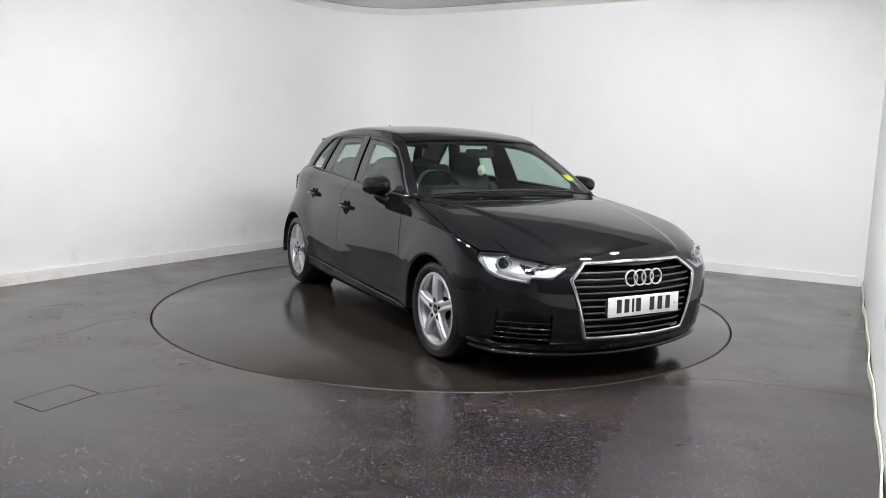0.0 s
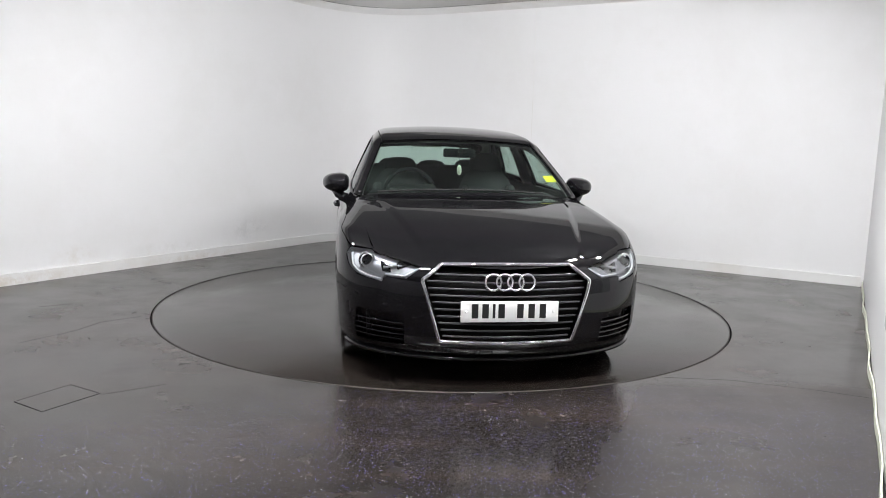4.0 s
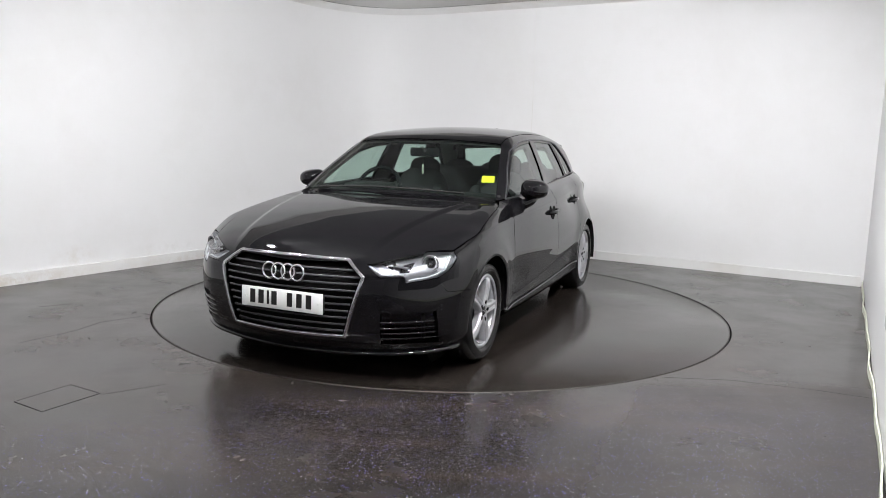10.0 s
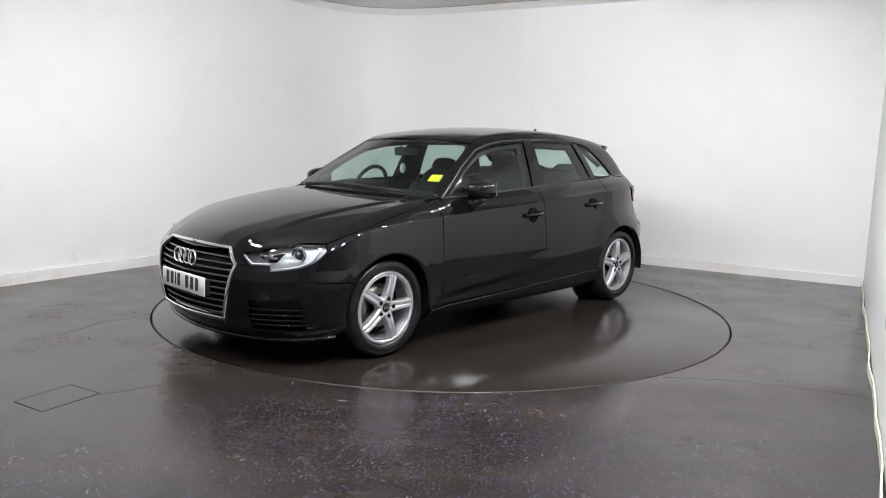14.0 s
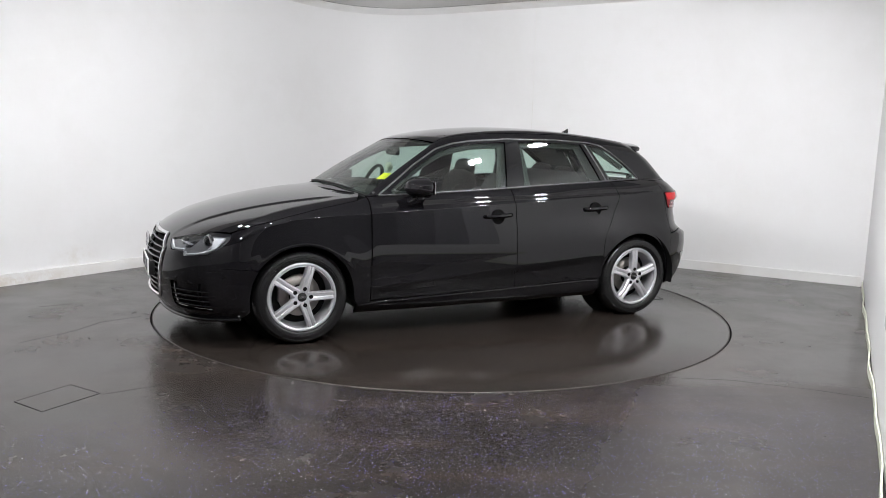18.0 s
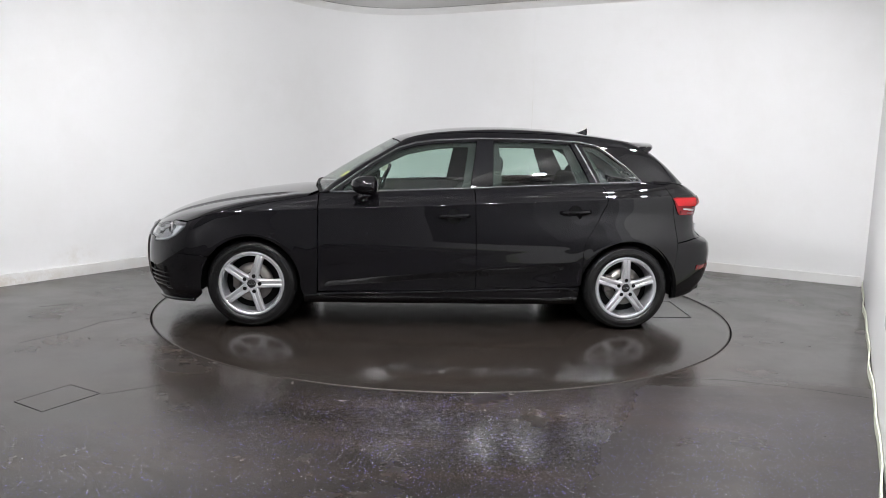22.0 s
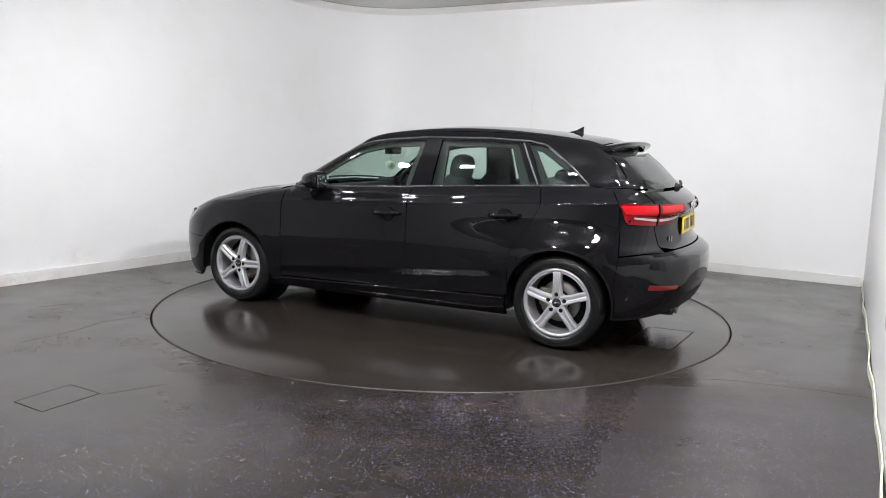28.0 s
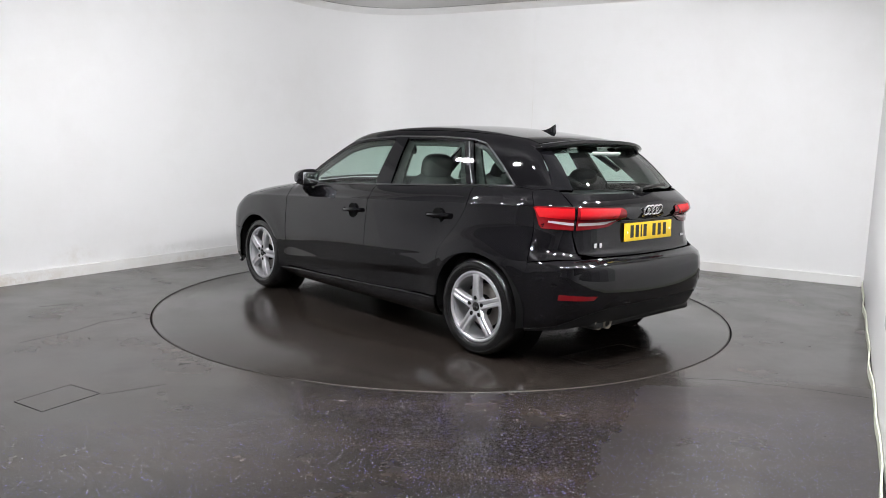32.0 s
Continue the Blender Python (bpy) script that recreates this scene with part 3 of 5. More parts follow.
def cornice():
    edge = [NEAR_R, FAR_R, *BEND, NEAR_L]
    rows = [(0.0, -0.075), (0.004, -0.068), (0.03, -0.05), (0.06, -0.022), (0.068, -0.003)]
    vs, fs, n = [], [], len(edge)
    for d, h in rows:
        ln = inset(edge, d)
        ln[1] = FAR_R + (BEND[0] - FAR_R).normalized() * d + (NEAR_R - FAR_R).normalized() * d
        vs += [(p.x, p.y, ROOM_H + h) for p in ln]
    for k in range(len(rows) - 1):
        for i in range(n - 1):
            fs.append((k * n + i, k * n + i + 1, (k + 1) * n + i + 1, (k + 1) * n + i))
    me = to_mesh("cornice", vs, fs)
    me.materials.append(SKIRT)
    tagged(new("cornice", me), "white curved cornice between wall and ceiling", "cornice", kind="structure")
    ln = inset(edge, 0.071)
    vs, fs = [], []
    for p, q in zip(ln, inset(edge, 0.086)):
        vs += [(p.x, p.y, ROOM_H - 0.0035), (q.x, q.y, ROOM_H - 0.0035)]
    for i in range(n - 1):
        fs.append((2 * i, 2 * i + 1, 2 * i + 3, 2 * i + 2))
    me = to_mesh("trim_gap", vs, fs, flat=True)
    me.materials.append(SEAM)
    tagged(new("trim_gap", me), "dark gap along the ceiling edge", "trim", kind="structure")


cornice()

# the turntable
table = tagged(new("turntable"), "round vinyl-covered turntable flush with the floor", "turntable")
part("platform", lathe("platform", [(0.0005, 0), (0.6, 0), (1.2, 0), (TABLE_R - 0.012, 0), (TABLE_R - 0.006, -0.003), (TABLE_R - 0.006, -0.05)], 128, "z"), DISC, table)
part("edge_ring", lathe("edge_ring", [(TABLE_R - 0.012, 0.001), (TABLE_R - 0.006, 0.001), (TABLE_R - 0.006, -0.02)], 128, "z"), mat("worn_steel_edge", (0.05, 0.045, 0.042), 0.4, 0.6), table)

# ceiling lights
PANEL = mat("panel_glow", (0.985, 0.98, 1.0), 0.5, emit=870.0)
CEIL_Z = ROOM_H + 0.008
# plan place of each floodlight, the tilt from straight down and the bearing that it faces;
# the last three are fill lights added to brighten the far and entrance walls
FLOODS = ((-2.45, -0.75, 34, 20), (-2.05, -1.60, 34, 40), (-1.45, -2.05, 40, 60), (-0.55, -2.95, 40, 75), (0.45, -3.55, 38, 90),
          (1.14, -3.35, 40, 100), (1.62, -2.65, 38, 120), (1.85, -1.45, 34, 140), (2.30, -0.75, 34, 150), (-1.70, -4.30, 58, 72), (-0.15, -4.25, 58, 84), (-3.40, -5.00, 50, 235))


def light_panel(m):
    t = tagged(new("floodlight"), "small rectangular ceiling floodlight, lit, in a set that includes added fill lights", "light", group="ceiling floodlights")
    t.matrix_basis = m
    part("housing", box("housing", (0.13, 0.22, 0.05), (0, 0, 0.002), 0.006), WHITEP, t)
    up = m.to_3x3().inverted() @ Vector((0, 0, 1)) * (ROOM_H + 0.012 - m.translation.z)
    part("bracket", tube("bracket", [(0, 0, 0.02), tuple(up)], 0.012, 8), WHITEP, t)
    part("diffuser", box("diffuser", (0.07, 0.16, 0.006), (0, 0, -0.026), 0.002), PANEL, t)
    return t


for x, y, tilt, way in FLOODS:
    light_panel(Matrix.Translation((x, y, CEIL_Z - 0.03 - 0.2 * math.sin(radians(tilt)))) @ Matrix.Rotation(radians(way), 4, "Z") @ Matrix.Rotation(radians(-tilt), 4, "Y"))


# joints and covers in the floor
def strip_on_floor(name, pts, width, parent=None, z=0.0012, material=SEAM):
    vs, fs = [], []
    for i, p in enumerate(pts):
        a, b = Vector(pts[max(0, i - 1)]), Vector(pts[min(len(pts) - 1, i + 1)])
        d = (b - a).normalized()
        o = Vector((-d.y, d.x)) * width / 2
        p = Vector(p)
        for q, h in ((p - o, -0.002), (p - o, z), (p + o, z), (p + o, -0.002)):
            vs.append((q.x, q.y, h))
    for i in range(len(pts) - 1):
        for q in range(3):
            fs.append((4 * i + q, 4 * i + q + 1, 4 * i + 5 + q, 4 * i + 4 + q))
    return part(name, to_mesh(name, vs, fs, flat=True), material, parent)


def cover(name, corners, width, label, parent=None):
    t = new(name) if parent is None else None
    if t:
        tagged(t, label, "hatch")
    c = [Vector(p) for p in corners]
    me = to_mesh("lid", [(p.x, p.y, 0.0008) for p in c] + [(p.x, p.y, -0.01) for p in c], [(0, 1, 2, 3), (0, 4, 5, 1), (1, 5, 6, 2), (2, 6, 7, 3), (3, 7, 4, 0)], flat=True)
    part("lid", me, FLOOR if parent is None else DISC, t or parent)
    for i in range(4):
        strip_on_floor("joint", [tuple(c[i]), tuple(c[(i + 1) % 4])], width, t or parent)


cover("floor_hatch", ((-2.07, -2.54), (-1.87, -2.66), (-1.72, -2.39), (-1.93, -2.27)), 0.003, "square access cover set flush in the dark vinyl floor")
JOINT = mat("floor_joint", (0.014, 0.012, 0.011), 0.38)
for pts in (((-3.02, -0.55), (-2.84, -0.42)), ((-2.62, -1.52), (-2.43, -1.2), (-2.37, -0.95), (-2.17, -0.76)), ((-1.70, -2.40), (-1.45, -2.22)), ((1.30, -1.86), (1.68, -1.88), (2.1, -2.02), (2.36, -2.14))):
    tagged(strip_on_floor("floor_joint", pts, 0.0035, None, 0.0008, JOINT), "thin welded joint in the vinyl floor", "floor joint", kind="structure")
cover("hatch", TABLE_HATCH, 0.007, "", table)

# upright joints between the wall boards
for p, d in (((-3.41, 0.63), (1.89, 2.9)), ((1.02, 3.03), (2.58, -1.46)), ((2.70, 2.08), (2.58, -1.46))):
    n = Vector((-d[1], d[0], 0)).normalized()
    n = n if n.dot(Vector((p[0], p[1], 0))) < 0 else -n
    a = math.atan2(d[1], d[0])
    me = box("wall_joint", (0.010, 0.003, ROOM_H - 0.10), (0, 0, ROOM_H / 2 + 0.05), 0.001, None, 1)
    me.materials.append(SKIRT)
    ob = tagged(new("wall_joint", me), "filled vertical joint between wall boards", "wall joint", kind="structure")
    ob.matrix_basis = Matrix.Translation(Vector((p[0], p[1], 0)) + n * 0.001) @ Matrix.Rotation(a, 4, "Z")


# ---------------------------------------------------------------- the car
car = tagged(new("car"), "black five-door hatchback car with silver alloy wheels on the turntable", "car")
BOTH = (1, -1)
ARCH_F, ARCH_R = 0.336, 0.333


def pair(name, grids, material, **kw):
    label = kw.pop("label", "")
    parent = kw.pop("parent", car)
    out = []
    for s in BOTH:
        out.append(part(name, skin(name, grids, flip=s < 0, **kw), material, parent, label))
    return out


HOOD_SIDE = ((1.752, 0.727), (1.62, 0.772), (1.4, 0.825), (1.2, 0.868), (1.05, 0.895), (0.94, 0.915))
door_front = lambda z0, z1: side((0.866, z0), (0.866, z1))
door_mid = lambda z0, z1: side((-0.232, z0), (-0.212, z1))
REAR_EDGE = ((-0.985, 0.335), (-0.985, 0.56), (-1.0, 0.64), (-1.085, 0.765), (-1.165, 0.91), (-1.165, 0.96), (-1.135, 1.035))

# front wings
wing_low = side((1.885, 0.592), (1.85, 0.513), (1.640, 0.505), *arc(AXLE_F, ARCH_F, 34, 182), (0.966, 0.235), (0.868, 0.23), n=60)
wing_top = join(side((1.885, 0.598), (1.825, 0.628), (1.757, 0.690), (1.752, 0.717), n=14), side(*((1.749, 0.725),) + HOOD_SIDE[1:] + ((0.868, 0.935),), n=44))
pair("front_wing", [patch(wing_low, wing_top, 64, 40, None, side((0.868, 0.23), (0.868, 0.935), n=40))], PAINT)
# doors
pair("front_door", [patch(side((0.866, 0.262), (-0.232, 0.285)), side((0.866, 0.938), (0.5, 0.955), (-0.212, 0.991)), 36, 150, door_front(0.262, 0.938), door_mid(0.285, 0.991))], PAINT)
pair("rear_door", [patch(side((-0.232, 0.285), (-0.955, 0.318), (-0.985, 0.335)), side((-0.212, 0.991), (-0.6, 1.014), (-1.135, 1.037)), 36, 150, door_mid(0.285, 0.991), side(*REAR_EDGE))], PAINT)
# rear quarters, up to the tailgate
TG_SIDE = ((0.60, 0.66), (0.615, 0.80), (0.62, 0.95), (0.615, 1.04))
q_low = side(*arc(AXLE_R, ARCH_R, 16, 178), n=44)
q_up = side((-1.135, 1.04), (-1.45, 1.052), (-1.6, 1.04), (-1.66, 0.95), n=40)
q_mid = side((-1.66, 0.33), (-1.69, 0.62), (-1.66, 0.95))
pair("rear_quarter", [patch(q_low, q_up, 44, 40, side((-0.989, 0.40), *REAR_EDGE[1:]), q_mid),
                      patch(tail(S(-1.69, 0.635), B(0.72, 0.66), B(0.60, 0.665)), tail(S(-1.60, 1.04), B(0.615, 1.04)), 16, 18, side((-1.69, 0.635), (-1.66, 0.95), (-1.60, 1.04)), behind(*TG_SIDE))], PAINT)
# sills
pair("sill", [patch(side((0.965, 0.17), (-0.965, 0.175)), side((0.965, 0.235), (0.868, 0.258), (-0.232, 0.281), (-0.97, 0.315)), 40, 6)], PAINT)
for s in BOTH:
    part("sill_strip", ribbon("sill_strip", side((0.95, 0.236), (0.86, 0.243), (-0.95, 0.301), n=60), 0.014, 0.007, s, 0.003), GLOSS, car)

# bonnet
hood_mid = above((2.125, 0.0), (0.946, 0.0), n=60)
hood_side = side(*HOOD_SIDE, n=40)
hood_front = join(nose(F(0.0, 0.692), F(0.36, 0.69), F(0.438, 0.674), F(0.60, 0.705), F(0.70, 0.722), S(1.86, 0.727), n=30), hood_side[:1])
hood_back = join(above((0.946, 0.0), (0.918, 0.4), (0.880, 0.64), n=16), hood_side[-1:])
part("bonnet", skin("bonnet", [mirror_join(patch(hood_front, hood_back, 64, 64, hood_mid, hood_side))]), PAINT, car)
# scuttle below the windscreen
cowl = patch(above((0.950, 0.0), (0.922, 0.4), (0.882, 0.66), (0.868, 0.74)), above((0.93, 0.0), (0.905, 0.4), (0.86, 0.66), (0.84, 0.735)), 24, 5)
part("scuttle", skin("scuttle", [mirror_join(cowl)], lift=-0.012), COWL, car)

# windscreen and roof
ws_low = above((0.934, 0.0), (0.907, 0.4), (0.857, 0.66), (0.838, 0.730))
ws_high = above((0.375, 0.0), (0.355, 0.3), (0.312, 0.565))
part("windscreen", skin("windscreen", [mirror_join(patch(ws_low, ws_high, 44, 50))], thick=0.005, lift=-0.002), GLASS, car)
ROOF_BACK = -1.495
roof = patch(above((0.37, 0.0), (0.35, 0.3), (0.309, 0.565)), above((ROOF_BACK, 0.0), (ROOF_BACK + 0.03, 0.48)), 20, 40, None, above((0.309, 0.565), (0.1, 0.570), (-0.6, 0.545), (-1.1, 0.517), (ROOF_BACK + 0.03, 0.48)))
part("roof", skin("roof", [mirror_join(roof)]), PAINT, car)

# pillars and rail over the side windows
dlo = side((0.80, 0.948), (0.52, 1.145), (0.323, 1.262), (0.20, 1.30), (0.05, 1.322), (-0.25, 1.342), (-0.7, 1.345), (-0.95, 1.333), (-1.11, 1.315), (-1.21, 1.255), (-1.33, 1.16), (-1.455, 1.06), n=70)
rail_out = join(above((0.87, 0.737), (0.312, 0.568), n=24), above((0.307, 0.568), (0.1, 0.573), (-0.6, 0.548), (-1.1, 0.520), (ROOF_BACK + 0.03, 0.483), n=30),
                behind((0.53, 1.28), (0.57, 1.2), (0.60, 1.1), (0.615, 1.045), n=16))
# matched along the length: the windscreen pillar, the rail, the rear pillar
cut1, cut2 = 20, 52
strip = [patch(dlo[:cut1 + 1], rail_out[:25], 24, 8), patch(dlo[cut1:cut2 + 1], rail_out[24:54], 34, 8), patch(dlo[cut2:], rail_out[53:], 20, 8)]
pair("pillar_rail", strip, PAINT, gap=0)
wedge = patch(side((-1.455, 1.056), (-1.6, 1.046)), join(behind((0.615, 1.045), (0.612, 1.05), n=6)), 8, 6)
pair("shoulder_filler", [wedge], PAINT, gap=0)
under = [patch(side((-1.43, 1.034), (-1.62, 1.024)), side((-1.45, 1.072), (-1.60, 1.066)), 10, 5), patch(tail(S(-1.60, 1.026), B(0.612, 1.026)), tail(S(-1.58, 1.066), B(0.606, 1.066)), 12, 5)]
pair("shoulder_backing", under, PAINT, gap=0, lift=-0.003, thick=0.004)

# side windows
f_low = side((0.70, 0.955), (0.5, 0.962), (-0.185, 0.996))
f_top = side((0.70, 0.985), (0.52, 1.118), (0.323, 1.238), (0.20, 1.278), (0.05, 1.301), (-0.235, 1.321))
pair("front_window", [patch(f_low, f_top, 70, 34)], GLASS, thick=0.004, lift=-0.006)
r_low = side((-0.345, 1.005), (-0.7, 1.024), (-1.055, 1.04))
r_top = side((-0.36, 1.323), (-0.7, 1.327), (-0.915, 1.315))
pair("rear_window", [patch(r_low, r_top, 60, 34)], GLASS, thick=0.004, lift=-0.006)
c_low = side((-1.135, 1.046), (-1.42, 1.058))
c_top = side((-1.0, 1.302), (-1.11, 1.296), (-1.19, 1.245), (-1.315, 1.155), (-1.42, 1.068))
pair("quarter_window", [patch(c_low, c_top, 50, 26)], GLASS, thick=0.004, lift=-0.006)
# black frames round the glass
pair("window_frame", [patch(f_top, side((0.76, 0.972), (0.52, 1.14), (0.323, 1.258), (0.20, 1.296), (0.05, 1.319), (-0.24, 1.338)), 26, 4),
                      patch(side((-0.24, 1.338), (-0.6, 1.342), (-0.95, 1.33)), side((-0.235, 1.321), (-0.6, 1.325), (-0.915, 1.315)), 20, 4),
                      patch(side((0.80, 0.945), (0.70, 0.95), (0.70, 0.955)), side((0.76, 0.972), (0.70, 1.0)), 8, 4)], GLOSS, gap=0, lift=-0.002, thick=0.03)
pair("pillar_trim", [patch(side((-0.185, 0.994), (-0.345, 1.003)), side((-0.238, 1.338), (-0.36, 1.342)), 8, 14)], GLOSS, lift=0.002)
pair("rear_pillar_trim", [patch(side((-1.055, 1.04), (-1.135, 1.045)), side((-0.915, 1.322), (-1.0, 1.31)), 8, 14)], GLOSS, lift=0.002)
for s in BOTH:
    part("waist_strip", ribbon("waist_strip", side((0.79, 0.948), (0.5, 0.959), (-0.2, 0.993), (-0.7, 1.020), (-1.13, 1.042), (-1.44, 1.058), n=50), 0.010, 0.005, s), SATIN, car, "satin aluminium strip")
    part("window_surround", ribbon("window_surround", side((-1.44, 1.058), (-1.425, 1.075), (-1.325, 1.165), (-1.2, 1.256), (-1.115, 1.308), (-1.0, 1.330), (-0.7, 1.343), (-0.25, 1.340), (0.05, 1.320), (0.20, 1.298), (0.323, 1.260), (0.52, 1.143), (0.79, 0.950), n=110), 0.010, 0.005, s), SATIN, car)
    part("window_divider", ribbon("window_divider", side((-1.105, 1.048), (-0.958, 1.318), n=24), 0.012, 0.005, s), SATIN, car)

# front bumper
G_TOP, G_MID, G_LOW = (0.352, 0.682), (0.458, 0.592), (0.357, 0.268)
bump = [patch(nose(F(0.0, 0.238), F(0.36, 0.238)), nose(F(0.0, 0.268), F(*G_LOW)), 12, 4),
        # under the headlamp, beside the grille
        patch(nose(F(0.405, 0.42), F(0.60, 0.418), S(1.85, 0.42), S(1.636, 0.42)),
              nose(F(*G_MID), F(0.531, 0.598), F(0.648, 0.602), F(0.652, 0.569), F(0.74, 0.582), S(1.885, 0.592), S(1.85, 0.513), S(1.640, 0.502), S(1.600, 0.492)), 56, 14, ahead((0.405, 0.42), G_MID)),
        # round the side opening
        patch(ahead((0.405, 0.42), (0.357, 0.268), (0.36, 0.235)), ahead((0.545, 0.408), (0.535, 0.25), (0.53, 0.235)), 12, 8),
        patch(nose(F(0.405, 0.42), F(0.545, 0.408), F(0.765, 0.416), S(1.637, 0.417)), nose(F(0.405, 0.421), F(0.60, 0.419), S(1.85, 0.421), S(1.636, 0.421)), 30, 3),
        patch(ahead((0.785, 0.417), (0.79, 0.33), (0.785, 0.235)), side((1.637, 0.417), (1.651, 0.34), (1.654, 0.29), (1.648, 0.235)), 12, 10),
        patch(nose(F(0.0, 0.165), F(0.36, 0.166), F(0.70, 0.178), S(1.70, 0.19), n=60), nose(F(0.0, 0.237), F(0.36, 0.237), F(0.74, 0.237), S(1.648, 0.237), n=60), 60, 8)]
def skin_both(name, grids, **kw):
    """Skin patches and their mirror images as one panel."""
    vs, fs, ns = [], [], []
    for s in BOTH:
        me = skin("tmp", grids, flip=s < 0, **kw)
        b = len(vs)
        vs += [v.co.copy() for v in me.vertices]
        fs += [tuple(b + i for i in p.vertices) for p in me.polygons]
        N = normal(np.array([tuple(v.co) for v in me.vertices]))
        ns += [tuple(map(float, n)) for n in N]
    me = to_mesh(name, vs, fs)
    if len(me.vertices) == len(ns):
        me.normals_split_custom_set_from_vertices(ns)
    return me


part("front_bumper", skin_both("front_bumper", bump, gap=0, thick=0.02), PAINT, car)
# top of the nose between grille and bonnet
brow = patch(ahead((0.0, 0.682), G_TOP, G_MID, n=30), ahead((0.0, 0.690), (0.36, 0.688), (0.436, 0.667), (0.530, 0.600), n=30), 30, 4)
part("nose_trim", skin_both("nose_trim", [brow], gap=0), PAINT, car)
# front lip
for s in BOTH:
    part("front_lip", ribbon("front_lip", nose(F(0.0, 0.172), F(0.36, 0.173), F(0.70, 0.186), S(1.70, 0.198), n=60), 0.020, 0.016, s, 0.006), GLOSS, car)

# grille: bowl, chrome frame, slats
bowl = patch(ahead((0.0, 0.262), G_LOW), ahead((0.0, 0.688), G_TOP), 14, 16, None, ahead(G_LOW, G_MID, G_TOP))
grille = part("grille", skin("grille", [mirror_join(bowl)], lift=-0.045, gap=0, thick=0.0), SEAM, car, "dark radiator grille")


def frame_loop():
    loop = join(ahead((0.0, 0.678), (0.345, 0.674), n=14), ahead((0.352, 0.67), (0.448, 0.597), n=8), ahead((0.4485, 0.585), (0.36, 0.283), n=14), ahead((0.35, 0.274), (0.0, 0.272), n=14))
    return loop


for s in BOTH:
    part("grille_frame", ribbon("grille_frame", frame_loop(), 0.021, 0.012, s), CHROME, grille, "chrome grille frame")


def grille_half(z):
    return np.interp(z, (0.27, 0.592, 0.68), (0.347, 0.446, 0.345))


slat_z = [0.296 + 0.0375 * k for k in range(10)]
for z in slat_z:
    w = float(grille_half(z)) - 0.012
    line = ahead((-w, z), (w, z), n=25)
    part("slat", ribbon("slat", line, 0.012, 0.009, 1, -0.018), SLAT, grille)

# number plates, with plain bars for their characters
BARS = ((-0.185, 0.034), (-0.13, 0.034), (-0.085, 0.014), (-0.045, 0.034), (0.055, 0.034), (0.115, 0.034), (0.175, 0.034))


def number_plate(name, x, z, lean, material, back):
    plate = part(name, box(name, (0.008, 0.52, 0.111), (0, 0, 0), 0.0035), material, car, "number plate with plain dark bars")
    plate.matrix_basis = Matrix.Translation((x, 0, z)) @ Matrix.Rotation(radians(180 if back else 0), 4, "Z") @ Matrix.Rotation(radians(lean), 4, "Y")
    for y, w in BARS:
        b = part("bar", box("bar", (0.002, w, 0.075), (0.0046, y, 0.004)), INK, plate)
    for y in (-0.232, 0.232):
        part("screw", lathe("screw", [(0.0005, 0.0075), (0.006, 0.0065), (0.007, 0.004)], 10, "x", (0, y, 0)), WHITEP, plate)
    return plate


number_plate("front_number_plate", 2.192, 0.446, -1.5, WHITEP, False)
part("plate_holder", box("plate_holder", (0.035, 0.50, 0.10), (2.170, 0, 0.440), 0.008), TRIM, car)
number_plate("rear_number_plate", -1.972, 0.802, -2.0, YELLOWP, True)


def rings(name, x, y0, z, r, gap, lean, back):
    holder = None
    for i in range(4):
        y = y0 + (i - 1.5) * gap
        pts = [(0.002 * (i % 2), r * math.cos(2 * math.pi * k / 28), r * math.sin(2 * math.pi * k / 28)) for k in range(28)]
        me = tube(name, pts, 0.0062, 8, True)
        me.transform(Matrix.Translation((x, y, z)) @ Matrix.Rotation(radians(180 if back else 0), 4, "Z") @ Matrix.Rotation(radians(lean), 4, "Y"))
        ob = part("emblem_ring", me, EMBLEM, car if holder is None else holder)
        holder = holder or ob


rings("emblem", 2.174, 0.0, 0.597, 0.042, 0.0595, -6, False)
rings("emblem", -1.992, 0.0, 0.932, 0.030, 0.043, 20, True)


# side grilles in the bumper
for s in BOTH:
    fog = part("side_grille", skin("side_grille", [patch(ahead((0.535, 0.235), (0.785, 0.235)), ahead((0.545, 0.41), (0.785, 0.42)), 12, 8)], flip=s < 0, lift=-0.024, gap=0, thick=0), GLOSS, car)
    for z in (0.262, 0.293, 0.324, 0.355):
        part("slat", ribbon("slat", ahead((0.54, z), (0.785, z + 0.004), n=14), 0.010, 0.008, s, -0.012), GLOSS, fog)
    part("divider", ribbon("divider", ahead((0.735, 0.245), (0.74, 0.40), n=8), 0.02, 0.006, s, -0.024), SEAM, fog)

